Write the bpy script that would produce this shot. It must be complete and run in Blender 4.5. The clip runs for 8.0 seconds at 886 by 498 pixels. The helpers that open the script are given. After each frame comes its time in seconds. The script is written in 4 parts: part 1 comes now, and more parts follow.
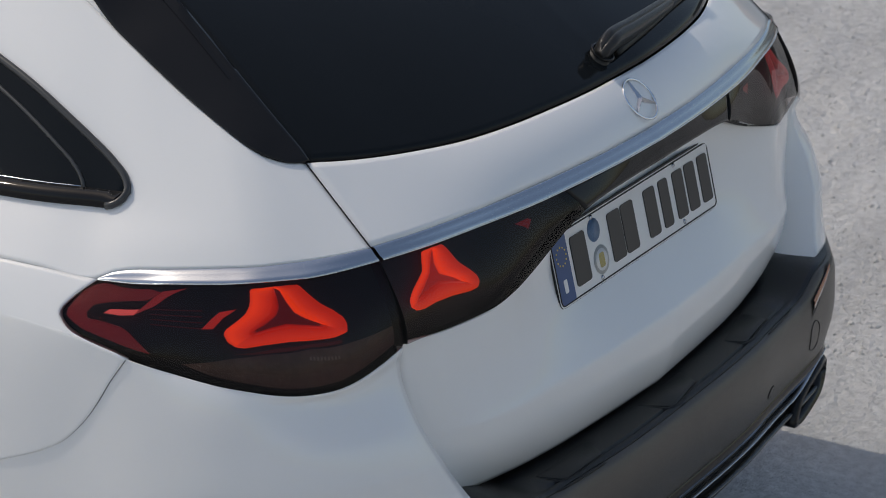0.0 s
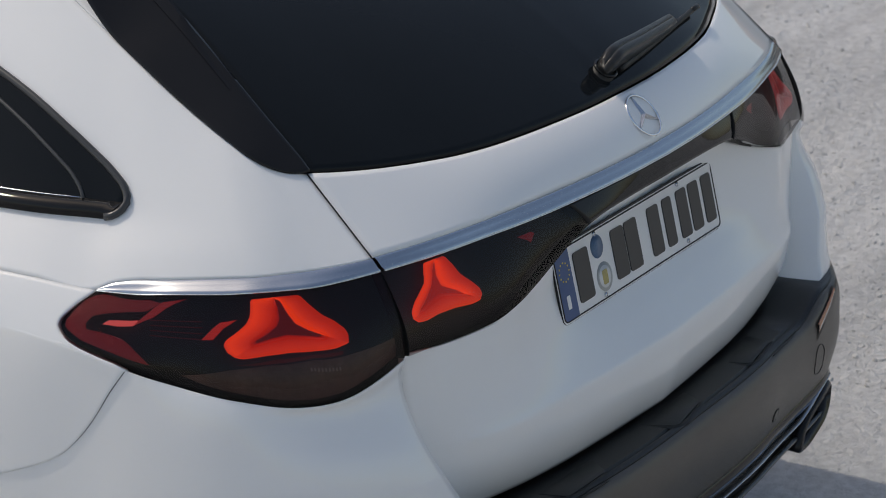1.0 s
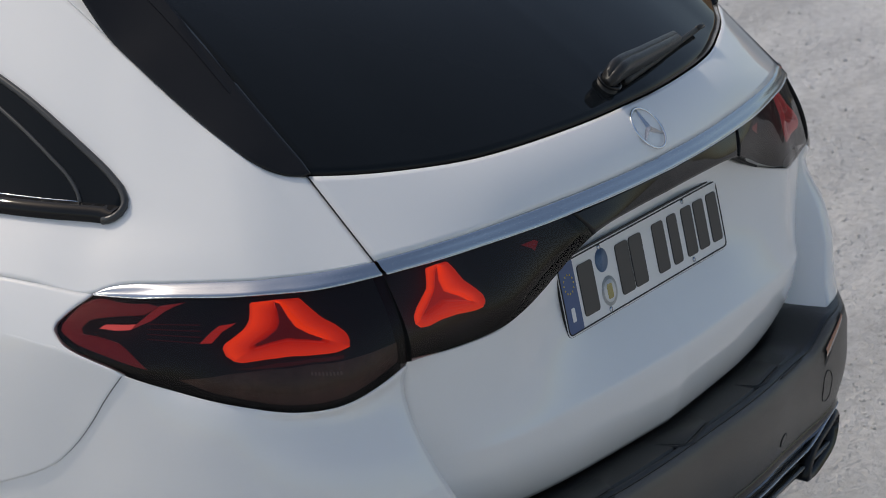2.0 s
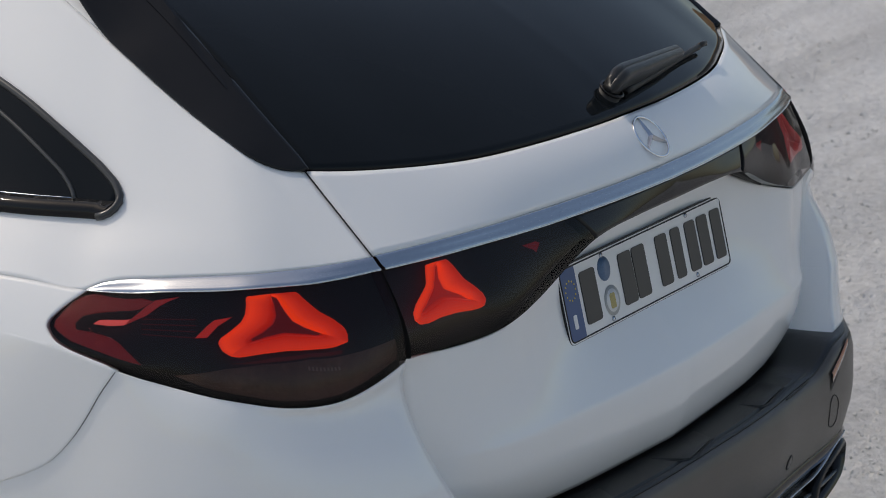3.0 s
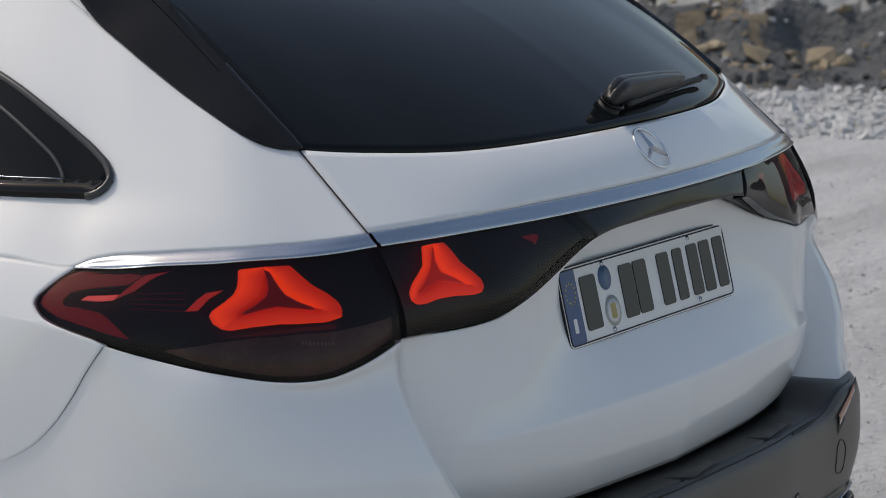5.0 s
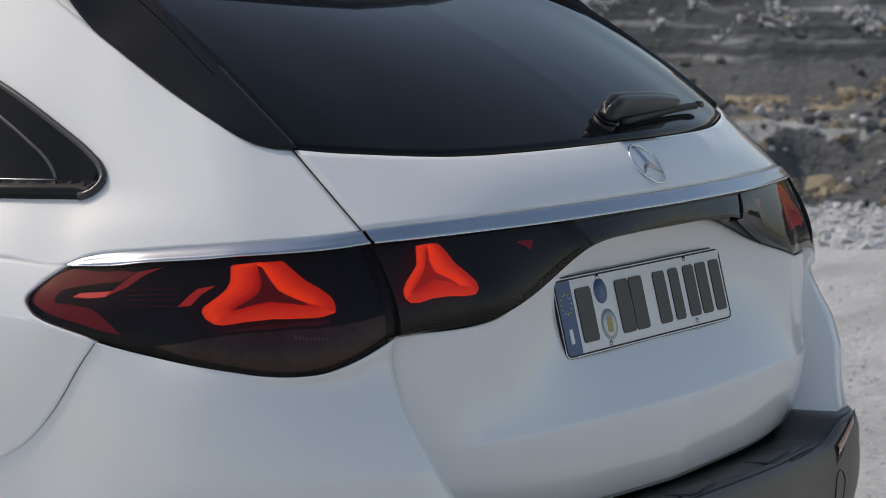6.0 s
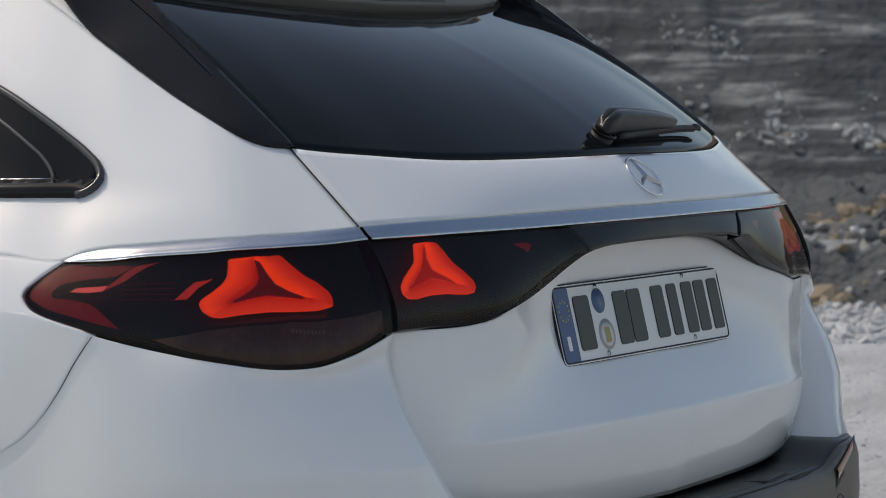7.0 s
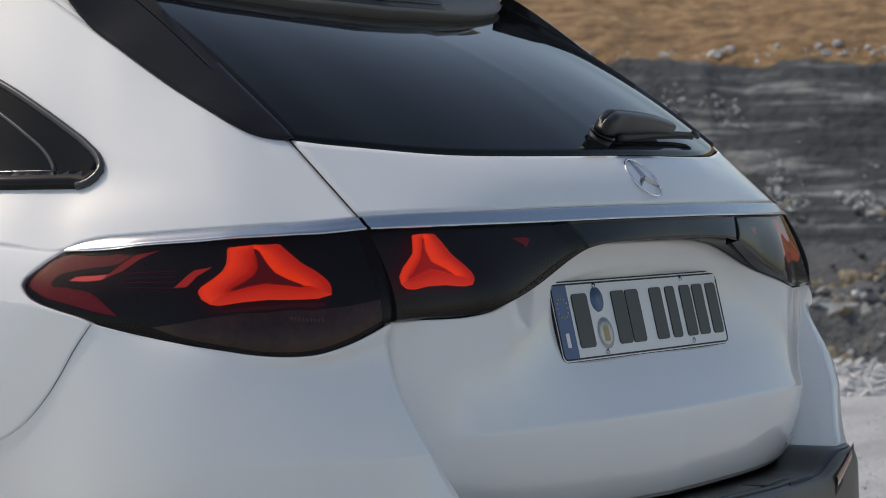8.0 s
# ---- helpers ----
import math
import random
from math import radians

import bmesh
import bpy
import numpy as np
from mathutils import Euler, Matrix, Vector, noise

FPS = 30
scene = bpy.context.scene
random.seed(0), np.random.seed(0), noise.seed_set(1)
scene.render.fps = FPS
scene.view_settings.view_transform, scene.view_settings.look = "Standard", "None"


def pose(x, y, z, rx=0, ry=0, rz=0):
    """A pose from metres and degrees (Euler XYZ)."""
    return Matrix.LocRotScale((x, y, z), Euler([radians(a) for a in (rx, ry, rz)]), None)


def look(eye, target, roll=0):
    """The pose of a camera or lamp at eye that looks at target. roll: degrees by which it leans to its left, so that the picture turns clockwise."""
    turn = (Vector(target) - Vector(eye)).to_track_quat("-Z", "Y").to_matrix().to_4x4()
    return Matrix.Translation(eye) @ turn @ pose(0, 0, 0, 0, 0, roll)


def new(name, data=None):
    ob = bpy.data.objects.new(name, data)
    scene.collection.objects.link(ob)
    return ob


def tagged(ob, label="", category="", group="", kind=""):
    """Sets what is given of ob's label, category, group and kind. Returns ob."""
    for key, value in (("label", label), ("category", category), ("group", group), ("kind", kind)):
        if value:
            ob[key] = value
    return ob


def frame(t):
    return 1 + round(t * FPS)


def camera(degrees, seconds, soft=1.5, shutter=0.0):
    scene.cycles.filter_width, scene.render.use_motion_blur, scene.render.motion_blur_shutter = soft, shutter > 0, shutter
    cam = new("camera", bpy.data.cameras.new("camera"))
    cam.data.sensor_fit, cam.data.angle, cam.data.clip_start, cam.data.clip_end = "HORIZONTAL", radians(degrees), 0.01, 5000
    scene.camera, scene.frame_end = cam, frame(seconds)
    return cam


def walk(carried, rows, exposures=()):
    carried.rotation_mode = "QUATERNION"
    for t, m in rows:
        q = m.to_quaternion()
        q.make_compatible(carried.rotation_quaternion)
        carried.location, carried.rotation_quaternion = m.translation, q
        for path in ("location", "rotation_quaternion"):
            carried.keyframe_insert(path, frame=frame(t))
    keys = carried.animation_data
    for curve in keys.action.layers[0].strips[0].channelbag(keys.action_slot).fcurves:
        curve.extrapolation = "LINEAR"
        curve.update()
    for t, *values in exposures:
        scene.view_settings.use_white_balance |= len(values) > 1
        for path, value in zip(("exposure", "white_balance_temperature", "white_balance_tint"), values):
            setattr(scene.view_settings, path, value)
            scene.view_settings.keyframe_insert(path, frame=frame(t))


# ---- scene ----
# ---------------------------------------------------------------- camera
cam = camera(17.934, 8.0, soft=0.95)
PATH = [
    (0.0, pose(-3.8059, -1.9306, 2.4062, 69.308, 0.619, -58.955)),
    (0.5, pose(-3.8066, -1.9306, 2.3743, 69.844, 0.614, -58.943)),
    (1.0, pose(-3.8038, -1.9256, 2.3157, 70.734, 0.615, -58.941)),
    (1.5, pose(-3.8004, -1.9191, 2.2426, 71.760, 0.650, -58.960)),
    (3.0, pose(-3.7839, -1.9061, 1.9593, 75.603, 0.684, -58.944)),
    (3.5, pose(-3.7837, -1.9061, 1.8608, 76.910, 0.714, -58.941)),
    (4.0, pose(-3.7823, -1.9043, 1.7524, 78.363, 0.700, -58.933)),
    (5.5, pose(-3.7832, -1.9088, 1.4360, 82.899, 0.685, -58.920)),
    (6.0, pose(-3.7835, -1.9143, 1.3322, 84.481, 0.763, -58.909)),
    (6.5, pose(-3.7889, -1.9197, 1.2424, 85.858, 0.757, -58.901)),
    (7.0, pose(-3.7942, -1.9235, 1.1527, 87.172, 0.807, -58.894)),
    (7.5, pose(-3.8002, -1.9287, 1.0858, 88.099, 0.799, -58.866)),
    (8.0, pose(-3.8047, -1.9333, 1.0390, 88.723, 0.765, -58.850)),
]
walk(cam, PATH)
cam.data.dof.use_dof = True
cam.data.dof.focus_distance = 4.2
cam.data.dof.aperture_fstop = 14

# ---------------------------------------------------------------- light
SUN_DIR = Vector((-0.14, 0.68, 1.0)).normalized()
world = bpy.data.worlds.new("world")
scene.world = world
world.use_nodes = True
wn, wl = world.node_tree.nodes, world.node_tree.links
sky = wn.new("ShaderNodeTexSky")
sky.sky_type, sky.sun_disc = "NISHITA", False
sky.dust_density, sky.air_density, sky.ozone_density = 1.5, 1.0, 0.15
sky.sun_elevation = math.asin(SUN_DIR.z)
sky.sun_rotation = math.atan2(SUN_DIR.x, SUN_DIR.y)
wl.new(sky.outputs[0], wn["Background"].inputs[0])
wn["Background"].inputs[1].default_value = 0.142
sun = new("sun", bpy.data.lights.new("sun", "SUN"))
sun.data.energy, sun.data.angle, sun.data.color = 1.7, radians(0.6), (1.0, 0.965, 0.92)
sun.matrix_world = look((0, 0, 20), Vector((0, 0, 20)) - SUN_DIR)
scene.view_settings.exposure = -0.05
scene.view_settings.use_white_balance = True
scene.view_settings.white_balance_temperature = 7300
scene.view_settings.white_balance_tint = 10.2


# ---------------------------------------------------------------- materials
def material(name, color, rough=0.5, metal=0.0, coat=0.0, vary=0.06, scale=40.0, bump=0.0, bump_scale=200.0, big=2.0, spec=0.5, depth=0.002):
    """A procedural surface: colour varied at two scales, with fine relief."""
    m = bpy.data.materials.new(name)
    m.use_nodes = True
    n, l = m.node_tree.nodes, m.node_tree.links
    b = n["Principled BSDF"]
    b.inputs["Roughness"].default_value, b.inputs["Metallic"].default_value = rough, metal
    b.inputs["Coat Weight"].default_value, b.inputs["Coat Roughness"].default_value = coat, 0.03
    b.inputs["Specular IOR Level"].default_value = spec
    co = n.new("ShaderNodeTexCoord")
    fine, wide, mix = n.new("ShaderNodeTexNoise"), n.new("ShaderNodeTexNoise"), n.new("ShaderNodeMix")
    fine.inputs["Scale"].default_value, fine.inputs["Detail"].default_value = scale, 6
    wide.inputs["Scale"].default_value, wide.inputs["Detail"].default_value = big, 3
    l.new(co.outputs["Object"], fine.inputs["Vector"])
    l.new(co.outputs["Object"], wide.inputs["Vector"])
    add = n.new("ShaderNodeMath")
    add.operation = "ADD"
    l.new(fine.outputs["Fac"], add.inputs[0])
    l.new(wide.outputs["Fac"], add.inputs[1])
    half = n.new("ShaderNodeMath")
    half.operation = "MULTIPLY"
    half.inputs[1].default_value = 0.5
    l.new(add.outputs[0], half.inputs[0])
    mix.data_type = "RGBA"
    lo, hi = [max(0, c * (1 - 2 * vary)) for c in color], [min(1, c * (1 + 2 * vary)) for c in color]
    mix.inputs["A"].default_value, mix.inputs["B"].default_value = (*lo, 1), (*hi, 1)
    l.new(half.outputs[0], mix.inputs["Factor"])
    l.new(mix.outputs["Result"], b.inputs["Base Color"])
    if bump:
        nz, bp = n.new("ShaderNodeTexNoise"), n.new("ShaderNodeBump")
        nz.inputs["Scale"].default_value, nz.inputs["Detail"].default_value = bump_scale, 8
        bp.inputs["Strength"].default_value, bp.inputs["Distance"].default_value = bump, depth
        l.new(co.outputs["Object"], nz.inputs["Vector"])
        l.new(nz.outputs["Fac"], bp.inputs["Height"])
        l.new(bp.outputs["Normal"], b.inputs["Normal"])
    return m


BEDS = ((.36, (.030, .032, .034)), (.54, (.066, .072, .076)), (.66, (.27, .275, .27)))


def strata(name, colours=BEDS, stretch_=(.6, .6, 7.0), size=1.0):
    """A far slope in level bands: quarry rock with pale broken seams, or dry grass."""
    m = material(name, (0.06, 0.06, 0.06), 0.95, bump=1.0, bump_scale=5, depth=.12)
    n, l = m.node_tree.nodes, m.node_tree.links
    co, mp, nz, ramp = n.new("ShaderNodeTexCoord"), n.new("ShaderNodeMapping"), n.new("ShaderNodeTexNoise"), n.new("ShaderNodeValToRGB")
    mp.inputs["Scale"].default_value = stretch_
    nz.inputs["Scale"].default_value, nz.inputs["Detail"].default_value, nz.inputs["Roughness"].default_value = size, 8, .68
    l.new(co.outputs["Object"], mp.inputs["Vector"])
    l.new(mp.outputs["Vector"], nz.inputs["Vector"])
    l.new(nz.outputs["Fac"], ramp.inputs["Fac"])
    e = ramp.color_ramp.elements
    e[0].position, e[0].color = colours[0][0], (*colours[0][1], 1)
    e[1].position, e[1].color = colours[2][0], (*colours[2][1], 1)
    e.new(colours[1][0]).color = (*colours[1][1], 1)
    l.new(ramp.outputs["Color"], n["Principled BSDF"].inputs["Base Color"])
    return m


PAINT = material("white_paint", (0.80, 0.80, 0.795), 0.45, coat=1.0, vary=0.012, scale=900, big=3, spec=0.15)
PAINT.node_tree.nodes["Principled BSDF"].inputs["Coat IOR"].default_value = 1.62
CHROME = material("satin_chrome", (0.50, 0.53, 0.57), 0.20, metal=1.0, vary=0.02, scale=60)
BRIGHT = material("polished_chrome", (0.82, 0.83, 0.85), 0.12, metal=1.0, vary=0.02, scale=60)
DARK_METAL = material("dark_metal", (0.10, 0.105, 0.11), 0.25, metal=1.0, vary=0.05, scale=60)
GLOSS = material("gloss_black", (0.012, 0.012, 0.013), 0.05, vary=0.05, spec=0.24)
GLASSY = material("privacy_glass", (0.010, 0.012, 0.014), 0.02, vary=0.05, spec=0.12)


def glazed(name, tint, rough=0.02, ior=1.5):
    """Thin tinted glass: lets light through, with a clear reflection on its face."""
    m = bpy.data.materials.new(name)
    m.use_nodes = True
    n, l = m.node_tree.nodes, m.node_tree.links
    n.remove(n["Principled BSDF"])
    t, g, f, x = n.new("ShaderNodeBsdfTransparent"), n.new("ShaderNodeBsdfGlossy"), n.new("ShaderNodeFresnel"), n.new("ShaderNodeMixShader")
    t.inputs[0].default_value = (*tint, 1)
    g.inputs["Roughness"].default_value = rough
    f.inputs["IOR"].default_value = ior
    nz, ramp, co = n.new("ShaderNodeTexNoise"), n.new("ShaderNodeMapRange"), n.new("ShaderNodeTexCoord")
    nz.inputs["Scale"].default_value, nz.inputs["Detail"].default_value = 14, 5
    l.new(co.outputs["Object"], nz.inputs["Vector"])
    ramp.inputs["To Min"].default_value, ramp.inputs["To Max"].default_value = rough * .6, rough * 1.8
    l.new(nz.outputs["Fac"], ramp.inputs["Value"])
    l.new(ramp.outputs["Result"], g.inputs["Roughness"])
    l.new(f.outputs[0], x.inputs[0])
    l.new(t.outputs[0], x.inputs[1])
    l.new(g.outputs[0], x.inputs[2])
    l.new(x.outputs[0], n["Material Output"].inputs["Surface"])
    return m


def lit(name, color, strength):
    """A surface with its own glow, a little uneven."""
    m = material(name, [c * .5 for c in color], 0.3, vary=.1)
    b = m.node_tree.nodes["Principled BSDF"]
    b.inputs["Emission Color"].default_value, b.inputs["Emission Strength"].default_value = (*color, 1), strength
    return m


LENS = glazed("smoked_lens", (0.62, 0.52, 0.52), 0.012, 1.35)
GLOW = [lit("lit_red_lamp_%d" % k, (.22 + .74 * q, .006 + .056 * q ** 2, .009 + .003 * q), .22 + .72 * q) for k, q in enumerate(i / 24 for i in range(25))]
# right lamp's copy: glow dulled in the colour, as its grazing view would do
DULLED = [lit("dulled_red_lamp_%d" % k, (.12 + .50 * q, .012 + .028 * q, .02 + .03 * q), .10 + .36 * q) for k, q in enumerate(i / 24 for i in range(25))]
MID_RED = lit("mid_red_lamp", (0.55, 0.030, 0.022), 0.60)
DEEP_RED = lit("deep_red_lamp", (0.12, 0.006, 0.008), 0.22)
DIM_RED = lit("dim_red_blade", (0.12, 0.008, 0.010), 0.22)
SOFT_RED = lit("soft_red_lamp", (0.78, 0.12, 0.12), 0.80)
ARROW_RED = lit("arrow_red_lamp", (0.42, 0.030, 0.038), 0.42)
# emissive red that stands in for glints on the reflector
GLINT = lit("painted_red_glint", (0.9, 0.20, 0.18), 0.9)
# dim glow put into reflectors, which are no lamps themselves
DARK_RED = lit("glowing_dark_red", (0.32, 0.010, 0.018), 0.26)
BROWN_LIGHT = material("clear_rib", (0.30, 0.22, 0.20), 0.2)
BROWN = material("brown_panel", (0.13, 0.078, 0.064), 0.28, vary=.45, scale=160, big=26, bump=.5, bump_scale=90)
PLASTIC = material("black_plastic", (0.022, 0.022, 0.022), 0.33, vary=0.15, scale=300, bump=0.15, bump_scale=1500, spec=0.32)
# black plastic with warm bounced light put into its base colour
BOUNCE_TINTED = material("bounce_tinted_plastic", (0.078, 0.066, 0.054), 0.36, vary=0.3, scale=260, bump=0.15, bump_scale=1500, big=5)
GREY = material("grey_plastic", (0.20, 0.188, 0.176), 0.7, vary=0.1, scale=200, bump=.1, bump_scale=1500)
RUBBER = material("rubber", (0.012, 0.012, 0.012), 0.6, vary=0.2)
GROUND = material("limestone_gravel", (0.77, 0.765, 0.75), 0.95, vary=0.36, scale=38, bump=1.0, bump_scale=16, big=0.5, depth=.022)


def tracks(m):
    """Adds long faint wheel and grader streaks to a ground."""
    n, l = m.node_tree.nodes, m.node_tree.links
    b = n["Principled BSDF"]
    src = b.inputs["Base Color"].links[0].from_socket
    co, mp, nz, rg, mx = n.new("ShaderNodeTexCoord"), n.new("ShaderNodeMapping"), n.new("ShaderNodeTexNoise"), n.new("ShaderNodeMapRange"), n.new("ShaderNodeMix")
    mp.inputs["Rotation"].default_value = (0, 0, radians(-118))
    mp.inputs["Scale"].default_value = (.22, 2.6, 1)
    nz.inputs["Scale"].default_value, nz.inputs["Detail"].default_value, nz.inputs["Roughness"].default_value = 1.0, 7, .62
    rg.inputs["From Min"].default_value, rg.inputs["From Max"].default_value = .36, .62
    rg.inputs["To Min"].default_value, rg.inputs["To Max"].default_value = .82, 1.08
    l.new(co.outputs["Object"], mp.inputs["Vector"])
    l.new(mp.outputs["Vector"], nz.inputs["Vector"])
    l.new(nz.outputs["Fac"], rg.inputs["Value"])
    mx.data_type, mx.blend_type = "RGBA", "MULTIPLY"
    mx.inputs["Factor"].default_value = 1.0
    l.new(src, mx.inputs["A"])
    l.new(rg.outputs["Result"], mx.inputs["B"])
    l.new(mx.outputs["Result"], b.inputs["Base Color"])


tracks(GROUND)
fine_grit = GROUND.node_tree.nodes.new("ShaderNodeTexNoise")
fine_grit.inputs["Scale"].default_value, fine_grit.inputs["Detail"].default_value, fine_grit.inputs["Roughness"].default_value = 55, 6, .7
grit_bump = GROUND.node_tree.nodes.new("ShaderNodeBump")
grit_bump.inputs["Strength"].default_value, grit_bump.inputs["Distance"].default_value = 1.0, .018
GROUND.node_tree.links.new(next(x for x in GROUND.node_tree.nodes if x.type == "TEX_COORD").outputs["Object"], fine_grit.inputs["Vector"])
GROUND.node_tree.links.new(fine_grit.outputs["Fac"], grit_bump.inputs["Height"])
GROUND.node_tree.links.new(next(x for x in GROUND.node_tree.nodes if x.type == "BUMP" and x != grit_bump).outputs["Normal"], grit_bump.inputs["Normal"])
GROUND.node_tree.links.new(grit_bump.outputs["Normal"], GROUND.node_tree.nodes["Principled BSDF"].inputs["Normal"])
GRAVEL = material("pale_stone", (0.55, 0.545, 0.535), 0.95, vary=0.2, scale=14, bump=.6, bump_scale=60, big=1.0, depth=.01)
OCHRE_PALE = material("tan_stone", (0.36, 0.29, 0.20), 0.95, vary=0.5, scale=5, bump=.8, bump_scale=20, big=1.2)
OCHRE_ROCK = material("ochre_rock", (0.18, 0.145, 0.10), 0.95, vary=0.75, scale=3.5, bump=1.0, bump_scale=7, big=.8, depth=.08)
PALE_ROCK = material("pale_rock", (0.30, 0.30, 0.29), 0.95, vary=0.7, scale=5, bump=1.0, bump_scale=9, big=1.1, depth=.08)
ROCK_LAYERED = strata("layered_rock")
ROCK = material("quarry_rock", (0.085, 0.087, 0.088), 0.95, vary=0.8, scale=7, bump=1.0, bump_scale=12, big=0.9, depth=.10)
GRASS = strata("dry_grass", ((.34, (.11, .062, .028)), (.50, (.25, .148, .066)), (.66, (.40, .26, .13))), (1.0, 1.0, 3.0), 2.2)
PLATE = material("plate_white", (0.75, 0.75, 0.74), 0.35, vary=0.02)
TRIM = material("window_rubber", (0.040, 0.042, 0.044), 0.30, vary=0.1)
AMBER = material("amber_reflector", (0.36, 0.13, 0.06), 0.2, coat=.6, vary=0.25, scale=500)
BLUE = material("plate_blue", (0.022, 0.070, 0.20), 0.35, vary=0.04)
YELLOW = material("star_yellow", (0.7, 0.55, 0.05), 0.5)
INK = material("plate_black", (0.018, 0.018, 0.02), 0.4, vary=0.1)
SEAL = material("seal_silver", (0.45, 0.46, 0.45), 0.4, vary=0.25, scale=300)
SEAL_BLUE = material("seal_blue", (0.08, 0.15, 0.26), 0.4, vary=0.35, scale=300)
GOLD = material("seal_gold", (0.42, 0.34, 0.12), 0.5, vary=0.3, scale=400)


# ---------------------------------------------------------------- shaping tools
def spline(keys, n):
    """n points along a smooth curve through the keys, evenly spaced by chord."""
    k = [Vector(p) for p in keys]
    d = [0.0]
    for a, b in zip(k, k[1:]):
        d.append(d[-1] + (b - a).length)
    t = np.linspace(0, d[-1], n)
    cols = []
    for i in range(len(k[0])):
        v = np.array([p[i] for p in k])
        m = np.gradient(v, np.array(d)) if len(k) > 2 else np.array([(v[1] - v[0]) / d[-1]] * 2)
        out = []
        for s in t:
            j = min(int(np.searchsorted(d, s, side="right")) - 1, len(d) - 2)
            h = d[j + 1] - d[j]
            u = (s - d[j]) / h
            out.append((1 + 2 * u) * (1 - u) ** 2 * v[j] + u * (1 - u) ** 2 * h * m[j] + u * u * (3 - 2 * u) * v[j + 1] + u * u * (u - 1) * h * m[j + 1])
        cols.append(out)
    return [Vector(c) for c in zip(*cols)]


def at(keys, s):
    """The value of a smooth function given by (place, value) keys."""
    xs = np.array([k[0] for k in keys])
    v = np.array([k[1] for k in keys])
    m = np.gradient(v, xs)
    s = min(max(s, xs[0]), xs[-1])
    j = min(int(np.searchsorted(xs, s, side="right")) - 1, len(xs) - 2)
    h = xs[j + 1] - xs[j]
    u = (s - xs[j]) / h
    return (1 + 2 * u) * (1 - u) ** 2 * v[j] + u * (1 - u) ** 2 * h * m[j] + u * u * (3 - 2 * u) * v[j + 1] + u * u * (u - 1) * h * m[j + 1]


def smooth(a, b, x):
    u = min(max((x - a) / (b - a), 0), 1)
    return u * u * (3 - 2 * u)


def sheet(rows, flip=False, side=1):
    """A grid of faces through rows of points; side -1 mirrors it across the car."""
    bm = bmesh.new()
    vs = [[bm.verts.new((p[0] * side, p[1], p[2])) for p in r] for r in rows]
    for a, b in zip(vs, vs[1:]):
        for i in range(len(a) - 1):
            q = [a[i], a[i + 1], b[i + 1], b[i]]
            if flip != (side < 0):
                q.reverse()
            bm.faces.new(q)
    return bm


def between(lower, upper, rows, bulge=0.0, out=(0, -1, 0)):
    """Rows from one curve to another, swelling outwards in the middle."""
    o = Vector(out)
    res = []
    for k in range(rows + 1):
        v = k / rows
        res.append([a.lerp(b, v) + o * (bulge * 4 * v * (1 - v)) for a, b in zip(lower, upper)])
    return res


def part(name, bm, mat, parent=None, label="", thick=0.0, crease=None):
    me = bpy.data.meshes.new(name)
    bm.to_mesh(me)
    bm.free()
    me.materials.append(mat)
    for p in me.polygons:
        p.use_smooth = True
    if crease is not None:
        me.set_sharp_from_angle(angle=radians(crease))
    ob = new(name, me)
    if parent is not None:
        ob.parent = parent
    if thick:
        s = ob.modifiers.new("thickness", "SOLIDIFY")
        s.thickness, s.offset = thick, -1
    if label:
        ob["label"] = label
    return ob


def thing(name, label, category, group="", kind=""):
    return tagged(new(name), label, category, group, kind)


def box(w, d, h, at_=(0, 0, 0), turn=None):
    bm = bmesh.new()
    bmesh.ops.create_cube(bm, size=1)
    bmesh.ops.scale(bm, vec=(w, d, h), verts=bm.verts)
    if turn is not None:
        bmesh.ops.transform(bm, matrix=turn, verts=bm.verts)
    bmesh.ops.translate(bm, vec=at_, verts=bm.verts)
    return bm


def tube(points, r, n=8, closed=False):
    """A round bar along points."""
    bm = bmesh.new()
    rings = []
    m = len(points)
    for i, p in enumerate(points):
        a, b = (points[(i - 1) % m], points[(i + 1) % m]) if closed else (points[max(i - 1, 0)], points[min(i + 1, m - 1)])
        q = (b - a).to_track_quat("Z", "Y")
        rr = r(i / (m - 1)) if callable(r) else r
        rings.append([bm.verts.new(p + q @ Vector((rr * math.cos(2 * math.pi * k / n), rr * math.sin(2 * math.pi * k / n), 0))) for k in range(n)])
    for i in range(m if closed else m - 1):
        a, b = rings[i], rings[(i + 1) % m]
        for k in range(n):
            bm.faces.new((a[k], a[(k + 1) % n], b[(k + 1) % n], b[k]))
    if not closed:
        bm.faces.new(list(reversed(rings[0])))
        bm.faces.new(rings[-1])
    return bm


def slab(outline, thick, lift=Vector((0, 0, 1)), bevel=0.0):
    """A plate with the given outline, thickened along lift."""
    bm = bmesh.new()
    a = [bm.verts.new(p) for p in outline]
    b = [bm.verts.new(p + lift * thick) for p in outline]
    bm.faces.new(b)
    bm.faces.new(list(reversed(a)))
    n = len(a)
    for i in range(n):
        bm.faces.new((a[i], a[(i + 1) % n], b[(i + 1) % n], b[i]))
    bmesh.ops.recalc_face_normals(bm, faces=bm.faces)
    if bevel:
        bmesh.ops.bevel(bm, geom=[e for e in bm.edges], offset=bevel, segments=2, affect="EDGES", profile=.5)
    return bm


